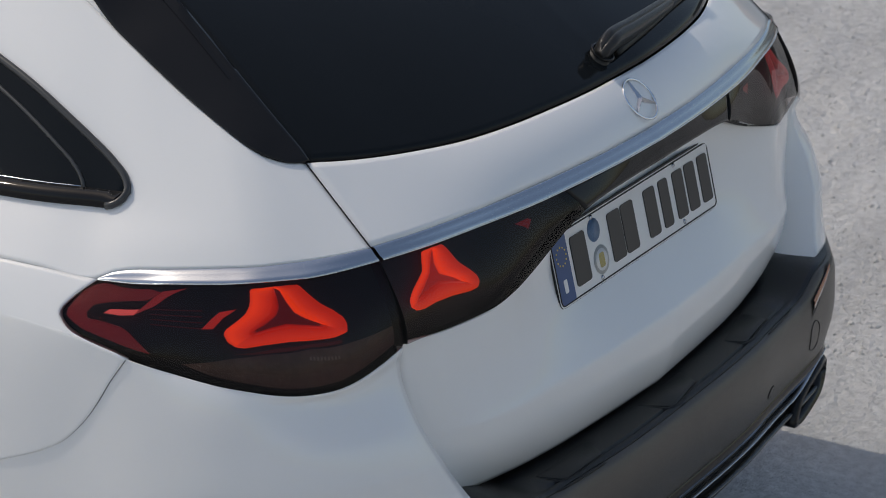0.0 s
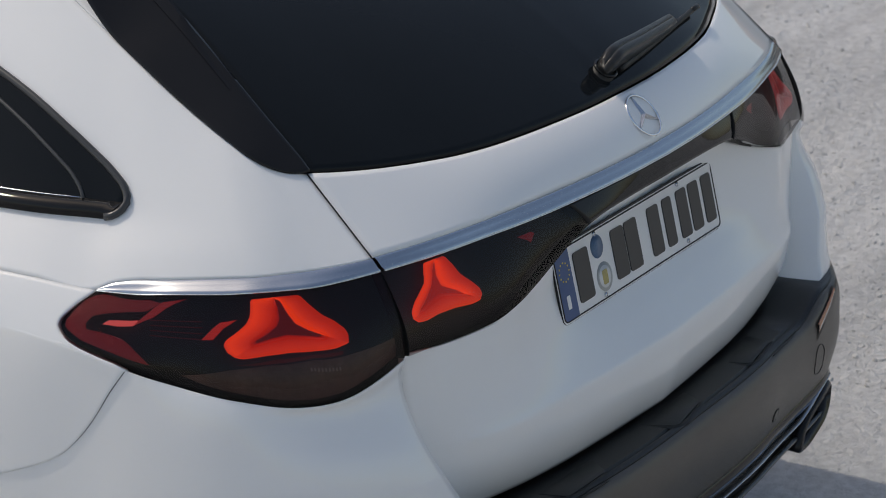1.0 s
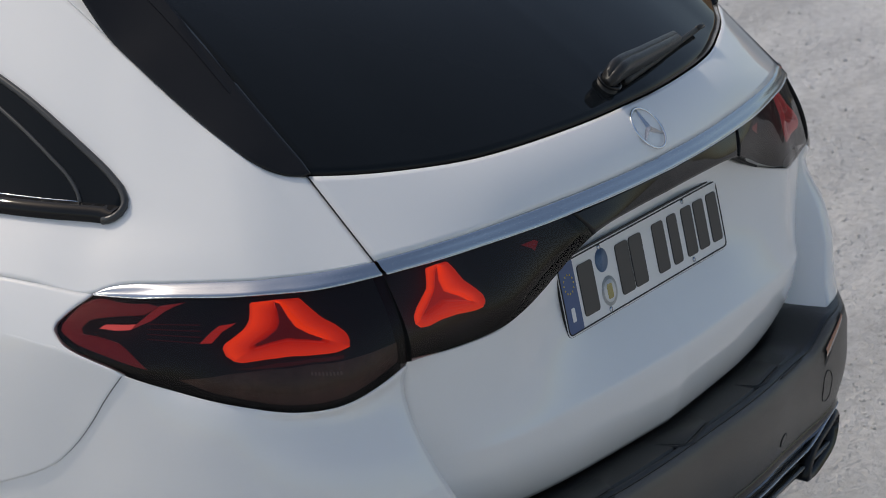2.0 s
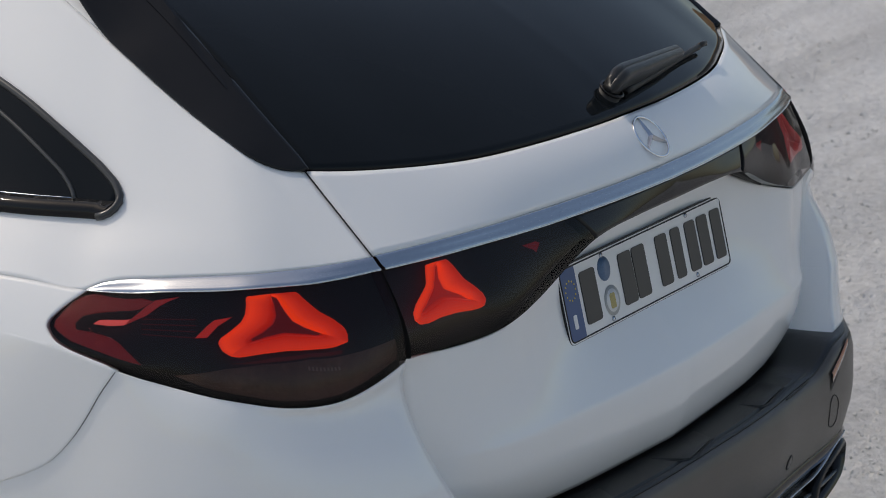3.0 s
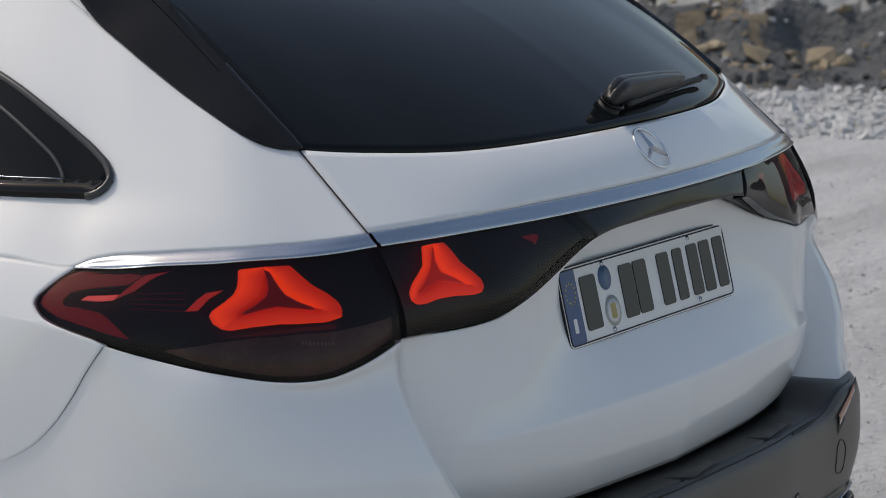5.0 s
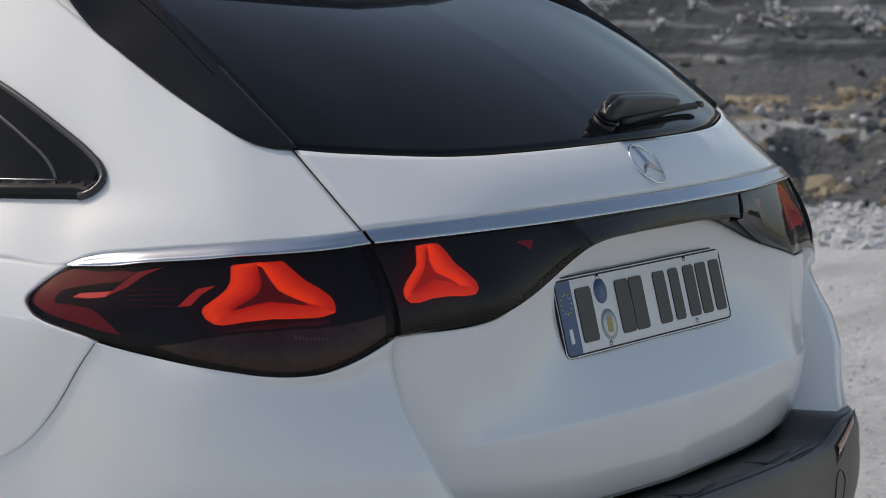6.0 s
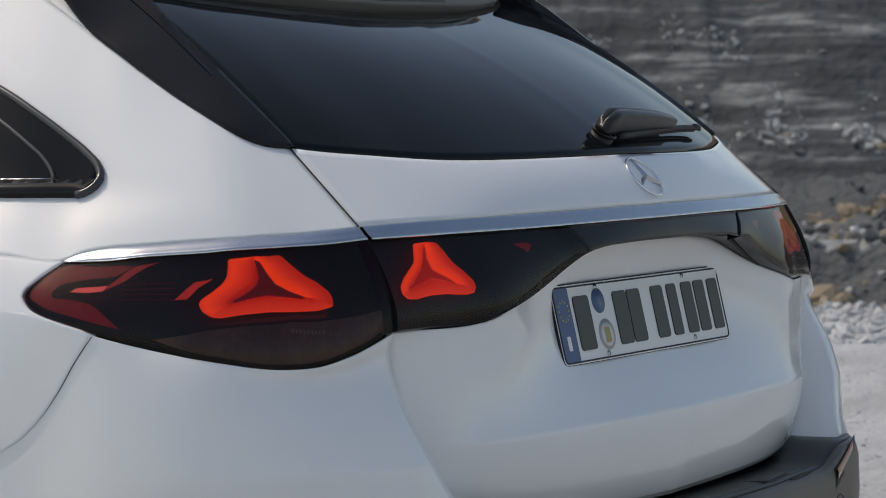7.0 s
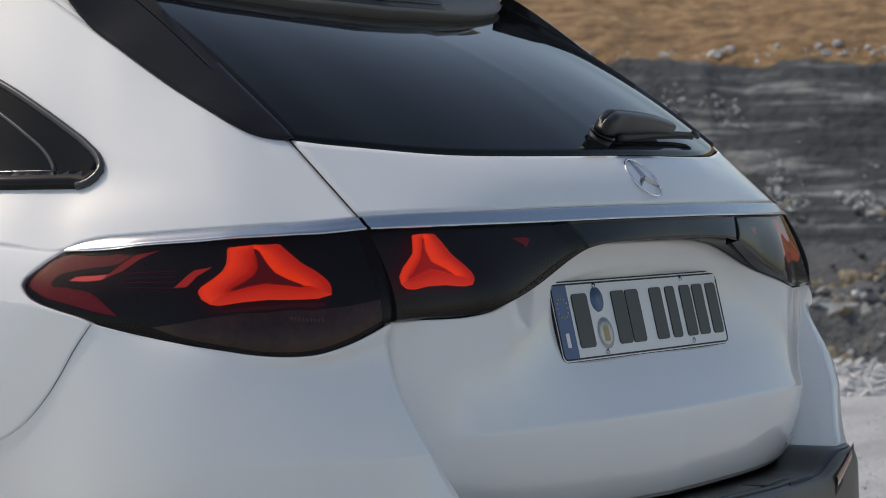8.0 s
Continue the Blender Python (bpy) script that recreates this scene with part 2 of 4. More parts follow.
# ---------------------------------------------------------------- the car's character lines (half a car, x outwards)
CHROME_TOP = [(0, -.013, 1.007), (.13, -.010, 1.007), (.264, .003, 1.006), (.37, .018, 1.005), (.49, .038, 1.004), (.60, .067, 1.0025), (.668, .094, 1.0)]
CHROME_LOW = [(0, -.028, .988), (.13, -.024, .988), (.255, -.013, .987), (.356, .0, .986), (.48, .025, .985), (.594, .053, .984), (.669, .079, .983)]
LENS_LOW = [(0, -.032, .956), (.13, -.031, .9555), (.215, -.029, .952), (.255, -.027, .946), (.308, -.022, .928), (.347, -.019, .912), (.40, -.018, .894), (.449, -.017, .881), (.495, -.010, .870), (.53, .001, .8655), (.58, .013, .8645), (.62, .023, .865), (.670, .036, .8635)]
GLASS_LOW = [(0, .047, 1.082), (.11, .050, 1.0815), (.2, .059, 1.081), (.311, .075, 1.081), (.373, .088, 1.0815), (.428, .104, 1.083), (.479, .122, 1.086), (.528, .140, 1.090), (.573, .160, 1.094), (.613, .183, 1.098), (.655, .208, 1.104)]
GLASS_TOP = [(0, .455, 1.305), (.2, .475, 1.311), (.4, .515, 1.324), (.53, .560, 1.340), (.605, .600, 1.356)]
GATE_LOW = [(0, -.033, .573), (.195, -.022, .574), (.30, -.014, .575), (.395, -.001, .576), (.5, .020, .579), (.568, .034, .584)]
GATE_EDGE = [(.57, .560), (.60, .588), (.643, .616), (.70, .636), (.75, .652), (.80, .662), (.863, .669)]
SIDE_CHROME_TOP = [(.671, .095, 1.0), (.717, .118, .998), (.751, .143, .996), (.778, .173, .994), (.80, .206, .991), (.815, .244, .988), (.841, .324, .981), (.860, .384, .975), (.868, .405, .970), (.878, .424, .961)]
SIDE_CHROME_LOW = [(.672, .080, .983), (.738, .104, .981), (.776, .127, .980), (.80, .159, .978), (.821, .192, .976), (.835, .23, .972), (.847, .271, .969), (.858, .312, .966), (.866, .355, .961), (.879, .424, .9585)]
SIDE_LENS_LOW = [(.676, .040, .862), (.727, .044, .849), (.753, .051, .841), (.777, .061, .834), (.792, .073, .829), (.823, .100, .826), (.842, .120, .827), (.858, .144, .830), (.870, .168, .834), (.885, .205, .840), (.902, .286, .854), (.913, .326, .863), (.922, .368, .874), (.928, .413, .886), (.929, .442, .898), (.925, .459, .915)]
SIDE_LENS_TOP = SIDE_CHROME_LOW + [(.905, .449, .935), (.918, .457, .926)]
PILLAR = [(.657, .213, 1.1045), (.675, .229, 1.106), (.687, .249, 1.112), (.698, .272, 1.124), (.701, .317, 1.148), (.697, .368, 1.174), (.692, .42, 1.203), (.686, .473, 1.234), (.676, .53, 1.266), (.655, .65, 1.33), (.63, .80, 1.39)]
GLASS_SEAM = [(.656, .211, 1.105), (.651, .273, 1.153), (.647, .323, 1.190), (.643, .374, 1.228), (.637, .43, 1.270), (.625, .52, 1.335), (.612, .585, 1.378)]
QUARTER_WINDOW = [(1.30, 1.046), (.60, 1.0455), (.50, 1.047), (.448, 1.049), (.431, 1.0545), (.4255, 1.065), (.434, 1.080), (.458, 1.098), (.499, 1.1215), (.550, 1.149), (.611, 1.179), (.692, 1.211), (.80, 1.246), (.95, 1.280), (1.10, 1.305), (1.30, 1.320)]
WING_LOW = [(.597, -.043, .589), (.65, -.036, .589), (.72, -.010, .589), (.80, .042, .589), (.865, .115, .589), (.915, .205, .589), (.945, .32, .589), (.960, .48, .589), (.967, .75, .589)]
WING_MID = [(.668, .018, .740), (.70, .016, .740), (.76, .034, .740), (.82, .075, .745), (.868, .13, .750), (.902, .2, .758), (.925, .30, .768), (.939, .413, .764)]
BUMPER_PLAN = [(0, -.106), (.16, -.105), (.26, -.100), (.34, -.092), (.44, -.0845), (.53, -.0785), (.60, -.070), (.635, -.061), (.67, -.042), (.72, -.013), (.80, .040), (.865, .112), (.915, .20), (.945, .32), (.962, .46), (.968, .58)]


def drawn_in(keys, most=.018):
    """A line drawn in a little round the rear corner."""
    out = []
    for x, y, z in keys:
        d = most * smooth(.672, .75, x) * (1 - smooth(.10, .36, y))
        out.append((x - .86 * d, y + .50 * d, z - .16 * d))
    return out


SIDE_CHROME_TOP, SIDE_CHROME_LOW, SIDE_LENS_LOW, SIDE_LENS_TOP = (drawn_in(k) for k in (SIDE_CHROME_TOP, SIDE_CHROME_LOW, SIDE_LENS_LOW, SIDE_LENS_TOP))
WING_MID = drawn_in(WING_MID, .012)


def along(keys, x):
    """The point of a line at the given x."""
    return Vector((x, at([(k[0], k[1]) for k in keys], x), at([(k[0], k[2]) for k in keys], x)))


def stretch(keys, x0, x1, n):
    return [along(keys, x0 + (x1 - x0) * i / n) for i in range(n + 1)]


def lens_rows(low, top, rows, depth=0.0, swell=0.012, gate=True):
    """Rows of a lamp's lens, fuller towards its lower edge; depth lets them sink into the car."""
    res = []
    for k in range(rows + 1):
        v = k / rows
        row = []
        for i, (a, b) in enumerate(zip(low, top)):
            p = a.lerp(b, v)
            t = (low[min(i + 1, len(low) - 1)] - low[max(i - 1, 0)])
            o = Vector((t.y, -t.x, 0)).normalized() if t.length > 1e-6 else Vector((0, -1, 0))
            o = (o + Vector((0, 0, .25))).normalized()
            h = min((b - a).length / .12, 1)
            row.append(p + o * (swell * h * (math.sin(math.pi * v ** .75)) - depth))
        res.append(row)
    return res


def pick(rows, u, v):
    """The point of a grid of rows at shares u and v of its width and height."""
    y = min(max(v, 0), 1) * (len(rows) - 1)
    x = min(max(u, 0), 1) * (len(rows[0]) - 1)
    j, i = min(int(y), len(rows) - 2), min(int(x), len(rows[0]) - 2)
    fy, fx = y - j, x - i
    return rows[j][i].lerp(rows[j][i + 1], fx).lerp(rows[j + 1][i].lerp(rows[j + 1][i + 1], fx), fy)


STAR_GATE = [(.801, .943), (.746, .95), (.696, .946), (.681, .854), (.665, .693), (.631, .561), (.611, .461), (.609, .379), (.626, .321), (.66, .314), (.748, .346), (.825, .343), (.883, .311), (.92, .321), (.938, .382), (.936, .464), (.909, .557), (.863, .664), (.836, .729), (.819, .836)]
FOLD_GATE = [(.752, .925), (.739, .921), (.761, .775), (.76, .639), (.706, .539), (.674, .454), (.723, .518), (.781, .564), (.841, .504), (.898, .432), (.856, .518), (.805, .661), (.776, .779)]
STAR_SIDE = [(.403, .941), (.325, .95), (.257, .95), (.237, .869), (.209, .763), (.176, .678), (.153, .588), (.148, .522), (.154, .453), (.192, .444), (.24, .459), (.318, .469), (.382, .444), (.446, .397), (.467, .406), (.486, .447), (.495, .522), (.484, .572), (.453, .647), (.425, .719), (.411, .788), (.406, .856)]
FOLD_SIDE = [(.330, .938), (.315, .919), (.301, .806), (.286, .716), (.256, .65), (.22, .591), (.225, .572), (.259, .60), (.315, .628), (.36, .60), (.403, .556), (.405, .578), (.374, .625), (.337, .706), (.326, .769), (.325, .859)]
GLOW_SIDE = [(.93, .965), (.903, .953), (.798, .909), (.704, .941), (.668, .903), (.71, .806), (.759, .769), (.824, .678), (.877, .613), (.898, .506), (.892, .397), (.852, .359), (.784, .388), (.764, .347), (.734, .244), (.707, .15), (.746, .147), (.787, .147), (.848, .159), (.909, .184), (.938, .259), (.975, .378), (.978, .688), (.959, .922)]


def resampled(line, n):
    """n + 1 even points along an open line of (u, v)."""
    d = [0.0]
    for p, q in zip(line, line[1:]):
        d.append(d[-1] + math.hypot(q[0] - p[0], (q[1] - p[1]) * .35))
    at_ = np.linspace(0, d[-1], n + 1)
    return list(zip(np.interp(at_, d, [p[0] for p in line]), np.interp(at_, d, [p[1] for p in line])))


def signature(rows, star, fold, star_ends, fold_ends, s, least=0.0, steps=30, n=26):
    """A three-armed light guide: three facets from its rim down into a Y-shaped fold, each facet with its own run of brightness."""
    def loop(line, ends):
        out = []
        for a, b in zip(ends, ends[1:] + ends[:1]):
            span = line[a:b + 1] if b > a else line[a:] + line[:b + 1]
            out += resampled(span, n)[:-1]
        return out
    outer, inner = loop(star, star_ends), loop(fold, fold_ends)
    facets = (((0, .72), (.15, .62), (.55, .80), (.85, 1.0), (1, .92)), ((0, .95), (.12, .80), (.5, .70), (.85, .55), (1, .34)), ((0, .80), (.15, 1.0), (.45, .86), (.80, .62), (1, .34)))
    bm = bmesh.new()
    m = len(outer)
    grid = []
    for k in range(steps + 1):
        q = k / steps
        h = .0032 * math.sin(math.pi * min(q * 1.15, 1)) ** .8 - .0050 * smooth(.72, 1, q)
        ring = []
        for a, b in zip(outer, inner):
            u, v = a[0] + (b[0] - a[0]) * q, a[1] + (b[1] - a[1]) * q
            p, e, f = pick(rows, u, v), pick(rows, u + .02, v) - pick(rows, u - .02, v), pick(rows, u, v + .02) - pick(rows, u, v - .02)
            p = p + e.cross(f).normalized() * (h if e.cross(f).y < 0 else -h)
            ring.append(bm.verts.new((p.x * s, p.y, p.z)))
        grid.append(ring)
    for k in range(steps):
        for i in range(m):
            try:
                f = bm.faces.new((grid[k][i], grid[k][(i + 1) % m], grid[k + 1][(i + 1) % m], grid[k + 1][i]))
            except ValueError:
                continue
            f.material_index = round(24 * max(least + .12, float(np.interp((k + .5) / steps, *zip(*facets[i // n])))))
    base = bm.faces.new(grid[-1])
    base.material_index = round(24 * least)
    bmesh.ops.triangulate(bm, faces=[base])
    bmesh.ops.recalc_face_normals(bm, faces=bm.faces)
    return bm


def inlay(rows, outline, s=1, lift=0.0):
    """A flat shape, drawn in shares of a lens, that follows the lens's curve."""
    bm = bmesh.new()
    bm.faces.new([bm.verts.new((u, v, 0)) for u, v in outline])
    bmesh.ops.triangulate(bm, faces=bm.faces[:])
    for _ in range(2):
        bmesh.ops.subdivide_edges(bm, edges=bm.edges[:], cuts=1, use_grid_fill=True)
    for v in bm.verts:
        u, w = v.co.x, v.co.y
        p = pick(rows, u, w)
        a, b = pick(rows, u + .02, w) - pick(rows, u - .02, w), pick(rows, u, w + .02) - pick(rows, u, w - .02)
        p = p + a.cross(b).normalized() * lift
        v.co = (p.x * s, p.y, p.z)
    bmesh.ops.recalc_face_normals(bm, faces=bm.faces)
    if bm.faces and sum((f.normal.y for f in bm.faces)) > 0:
        bmesh.ops.reverse_faces(bm, faces=bm.faces)
    return bm


# ---------------------------------------------------------------- ground
def fbm(p, octaves=4):
    return sum(noise.noise(p * 2 ** k) / 2 ** k for k in range(octaves))


def terrain(r, a):
    """The quarry's height and its kind of surface at a distance and bearing from the car."""
    p = Vector((r * math.cos(a), r * math.sin(a), 0))
    z = smooth(1.0, 3.0, r) * (.030 * fbm(p * .55, 3) + .016 * fbm(p * 3.3 + Vector((7, 0, 0)), 4))
    kind = 0
    turn = abs((math.degrees(a) - 27 + 180) % 360 - 180)
    if turn > 46:
        return p.x, p.y, z, 0
    open_side = smooth(28, 46, turn)
    w = 1.6 * noise.noise(p * .16 + Vector((3, 9, 0))) + .5 * noise.noise(p * .7)
    d = r + w
    if d > 9.0:
        z += .06 * smooth(9.0, 10.3, d) * (1 - smooth(10.8, 12.2, d)) * (.6 + fbm(p * 1.1))
    if d > 11.9:
        patch = noise.noise(p * .33 + Vector((11, 4, 0))) + .5 * noise.noise(p * 1.3) + .45 * noise.noise(p * 4.1)
        rag = .45 * noise.noise(p * .9 + Vector((2, 8, 0))) + .25 * noise.noise(p * 2.7)
        f0, f1 = 19.0 + rag, 23.6 + 1.4 * rag
        kind = 4 if patch > .20 else 1
        if f0 + .20 < d < f0 + 1.5 + 2.2 * rag:
            kind = 5 if patch < .40 else 1
        elif d > f1:
            kind = 4 if patch > .30 else 0 if patch < -.40 else 2 if patch < 0 else 1
        h = .30 * fbm(p * .38 + Vector((5, 2, 0)), 5)
        z += smooth(11.6, 13.6, d) * (.45 * h - .42) * (1 - .4 * smooth(28, 31, r))
        z += (.42 * (1 + .5 * rag) - .28 * smooth(f1, f1 + 1.5, d) * (1 - smooth(28.5, 30.5, d))) * smooth(f0 - .30, f0 + .22, d) + .05 * fbm(p * 2.3, 3)
    rise = smooth(29.5, 35.5, r + .8 * w)
    if rise > 0:
        h = 2.68 * rise
        step = .75
        h = .45 * h + .55 * step * (math.floor(h / step) + smooth(.25, .75, h / step % 1))
        z += h + rise * (1 - smooth(.9, 1, rise)) * .45 * fbm(p * .8, 5)
        kind = 2 if rise > .12 else 1
    if r + .5 * w > 35.2:
        kind = 3 if turn < 26 else 2
        z += .24 * (min(r, 48) - 35.2) + .3 * fbm(p * .25, 4) * smooth(35, 40, r)
    return p.x, p.y, z * (1 - open_side), kind if open_side < .5 else 0


angles = list(np.radians(np.concatenate([np.linspace(8, 46, 420), np.linspace(46, 368, 190)[1:-1]])))
radii = [0.0] + list(np.cumsum([max(.035, .014 * 1.0 * r) for r in np.geomspace(1.0, 60, 230)]) + .6)
radii = sorted(radii + [18.0 + .09 * k + .001 for k in range(90)])
radii += [radii[-1] * 1.35 ** k for k in range(1, 13)]
verts, faces, kinds = [], [], []
for r in radii:
    for a in angles:
        x, y, z, k = terrain(r, a)
        verts.append((x, y, z))
        kinds.append(k)
n = len(angles)
for j in range(len(radii) - 1):
    for i in range(n):
        faces.append((j * n + i, (j + 1) * n + i, (j + 1) * n + (i + 1) % n, j * n + (i + 1) % n))
gm = bpy.data.meshes.new("ground")
gm.from_pydata(verts, [], faces)
for m in (GROUND, ROCK, ROCK_LAYERED, GRASS, OCHRE_ROCK, PALE_ROCK):
    gm.materials.append(m)
gm.polygons.foreach_set("material_index", [kinds[f[1]] for f in faces])
gm.polygons.foreach_set("use_smooth", [True] * len(faces))
ground = new("ground", gm)
tagged(ground, "pale dusty limestone quarry floor below dark rock benches and dry grass", "ground", kind="structure")


def stones(name, mat, count, area, sizes, label, rough=.35, category="rubble", clump=0.0):
    """Many broken stones lying on the ground, as one sheet of rubble."""
    rng = random.Random(name)
    verts, faces = [], []
    base = bmesh.new()
    bmesh.ops.create_icosphere(base, subdivisions=1, radius=1)
    bv, bf = [v.co.copy() for v in base.verts], [[v.index for v in f.verts] for f in base.faces]
    base.free()
    for _ in range(count):
        r, a = rng.uniform(area[0], area[1]), radians(rng.uniform(area[2], area[3]))
        if clump and noise.noise(Vector((r * 1.3, math.degrees(a) * .9, 3))) < clump:
            continue
        size = sizes[0] * (sizes[1] / sizes[0]) ** (rng.random() ** 2.2)
        x, y, z, _ = terrain(r, a)
        turn = Euler((rng.uniform(0, 6), rng.uniform(0, 6), rng.uniform(0, 6))).to_matrix()
        stretch_ = Vector((rng.uniform(.7, 1.3), rng.uniform(.7, 1.3), rng.uniform(.5, .9)))
        o = len(verts)
        for v in bv:
            q = turn @ Vector((v.x * stretch_.x, v.y * stretch_.y, v.z * stretch_.z)) * size * (1 + rng.uniform(-rough, rough))
            verts.append((x + q.x, y + q.y, z + q.z * .8 + size * .25))
        faces += [[o + i for i in f] for f in bf]
    me = bpy.data.meshes.new(name)
    me.from_pydata(verts, [], faces)
    me.materials.append(mat)
    return tagged(new(name, me), label, category, kind="stuff")


stones("gravel", GRAVEL, 15000, (1.5, 9.5, 2, 50), (.0025, .008), "loose pale limestone pebbles on the quarry floor", category="gravel")
stones("pale_rubble", GRAVEL, 8000, (9.4, 12.2, 8, 46), (.006, .045), "heap of broken white limestone along the track", .5)
stones("dark_rubble", ROCK, 5000, (12.3, 31, 8, 46), (.012, .09), "dark broken rock below the quarry benches")
stones("ochre_rubble", OCHRE_PALE, 700, (12.5, 31, 8, 46), (.02, .10), "ochre and tan boulders among dark rubble")
stones("ochre_heap", OCHRE_PALE, 200, (27.6, 29.0, 18, 25), (.05, .17), "heap of large ochre boulders below the benches", .5)
stones("face_stones", OCHRE_PALE, 420, (18.2, 19.6, 8, 46), (.03, .13), "ochre and tan stones along the broken rock face", .5, clump=.02)
stones("pale_blocks", GRAVEL, 300, (18.5, 24.5, 8, 46), (.02, .09), "pale broken blocks on the rock ledge", .5)
stones("white_rubble", GRAVEL, 6000, (30.7, 32.2, 8, 46), (.012, .06), "pale fallen stones on the dark quarry benches", .5, clump=.12)
stones("white_rubble", GRAVEL, 2600, (32.9, 33.4, 8, 46), (.010, .05), "pale fallen stones on the upper quarry bench", .5, clump=.15)
stones("edge_stones", GRAVEL, 420, (34.9, 35.3, 8, 46), (.02, .085), "pale stones along the grass edge")

# ---------------------------------------------------------------- the car
car = thing("estate_car", "white estate car with smoked tail lamps and black lower bumper", "car")


def mirrored(points):
    return [Vector((-p.x, p.y, p.z)) for p in reversed(points[1:])] + points


def tuck_at(x):
    """How far the skin lies in behind the lamps' lower edge."""
    return .004 + .062 * (1 - smooth(.14, .52, x))


# the pressing's fold: steeply under at the foot, nearly upright below the fold, then leaning in above it
CREASE_LOW = [(.573 + .1275 * k / 40, -.027 * (1 - (1 - k / 40) ** 2.3)) for k in range(41)]
CREASE_TOP = [(.7005, -.027), (.703, -.0262), (.710, -.0228), (.74, -.0125), (.78, -.0050), (.83, -.0008), (.87, 0), (.97, 0)]
GATE_V = sorted(set([k / 90 for k in range(91)] + [.325 + .002 * k for k in range(16)]))


def gate_surface(u, v):
    """The tailgate's lower skin: u from -1 to 1 across, v from its lower edge to the lamps."""
    a = abs(u)
    low, top = along(GATE_LOW, a * .566), along(LENS_LOW, a * .668)
    z = low.z + (top.z - .004 - low.z) * v
    edge = at(GATE_EDGE, low.z + (.863 - low.z) * v)
    y = low.y + (top.y - low.y) * v + tuck_at(top.x) * at([(.57, 0), (.66, 0), (.705, .04), (.74, .24), (.787, .63), (.84, .91), (.89, 1.0), (.96, 1.04)], z)
    under = float(np.interp(z, *zip(*CREASE_LOW)))
    over = at(CREASE_TOP, z)
    y += (under if z < .7005 else over) * (1 - smooth(.80, 1, a))
    y += .014 * smooth(.90, 1, a) * smooth(.60, .72, z)
    return Vector((u * edge, y, z))


tail = sheet([[gate_surface(-1 + 2 * i / 90, v) for i in range(91)] for v in GATE_V])
tailgate = part("tailgate", tail, PAINT, car, "white pressed tailgate skin", thick=0.003)
roll = [[p + Vector((0, dy, dz)) for p in [gate_surface(-1 + 2 * i / 90, 0) for i in range(91)]] for dy, dz in ((.03, -.004), (.012, -.006), (.003, -.004), (0, 0))]
part("tailgate_lower_edge", sheet(roll), PAINT, car)
ct, gl = mirrored(stretch(CHROME_TOP, 0, .6698, 44)), mirrored(stretch(GLASS_LOW, 0, .6560, 44))
shoulder = []
for k in range(15):
    v = k / 14
    shoulder.append([(a + Vector((0, .002, .001))).lerp(b, v) + Vector((0, -.66, .75)) * (.007 * 4 * v * (1 - v) * (1 - smooth(.35, .66, abs(a.x)))) for a, b in zip(ct, gl)])
part("tailgate_shoulder", sheet(shoulder), PAINT, car, "white upper tailgate panel", thick=0.003)
cl = mirrored(stretch(CHROME_LOW, 0, .667, 44))
ct2 = mirrored(stretch(CHROME_TOP, 0, .6665, 44))
strip = [[p + Vector((0, .006, -.001)) for p in cl], [p + Vector((0, -.002, .0005)) for p in cl], [p + Vector((0, -.0025, .003)) for p in cl]]
strip += [[a.lerp(b, k) + Vector((0, -.0015, .001)) for a, b in zip(cl, ct2)] for k in (.3, .6, .9)]
strip += [[p + Vector((0, -.001, .0)) for p in ct2], [p + Vector((0, .004, .0005)) for p in ct2]]
part("chrome_strip", sheet(strip), CHROME, car, "satin chrome strip above the tail lamps")

part("chrome_edge", tube([p + Vector((0, -.0028, .0012)) for p in cl], .0009, 6), BRIGHT, car, "bright lower edge of the chrome strip")

# glossy panel over the number plate, between the lamps
pl = mirrored(stretch(LENS_LOW, 0, .252, 24))
pt = mirrored(stretch(CHROME_LOW, 0, .284, 24))
pt = [p + Vector((0, .002, -.001)) for p in pt]
panel_rows = lens_rows(pl, pt, 8, swell=.003)
part("plate_panel", sheet(panel_rows), GLOSS, car, "gloss black panel over the number plate", thick=.003)


def under(low, x_out):
    """The dark return below the lamps, from the lens edge back to the skin."""
    rows = []
    for k in (0, .15, .5, 1):
        row = []
        for p in low:
            a = abs(p.x)
            row.append(p + Vector((0, (tuck_at(a) * 1.04 + .004) * k, -.004 * k)))
        rows.append(row)
    return rows


full_low = mirrored(stretch(LENS_LOW, 0, .668, 70))
part("lamp_return", sheet(under(full_low, 0), flip=True), GLOSS, car, "gloss black return below the lamps")


# the body's side skin: one surface, parted by the seam between bumper and wing
SEAM = [(.56, .97), (.60, .90), (.63, .80), (.65, .70), (.665, .625), (.68, .563), (.696, .518), (.708, .488), (.727, .452), (.745, .431), (.764, .414), (.795, .392), (.831, .371), (.867, .347)]
TIP_EDGE = [(.867, .347), (.874, .370), (.886, .415), (.898, .444), (.915, .461), (.937, .450), (.960, .424), (.98, .400)]
SIDE_TOP = SIDE_LENS_LOW[:14] + [(.932, .46, .8945), (.936, .55, .902), (.941, .75, .907), (.945, 1.0, .910), (.945, 1.3, .910)]
SIDE_MID = WING_MID + [(.955, .52, .768), (.960, .62, .772), (.961, .80, .776), (.960, 1.0, .78), (.960, 1.3, .78)]
SIDE_LOW = WING_LOW + [(.968, 1.0, .589), (.968, 1.3, .589)]
BELT = [(.860, .33, .9635), (.866, .355, .961), (.879, .424, .9595), (.895, .52, .967), (.905, .70, .971), (.912, 1.0, .974), (.915, 1.3, .974)]


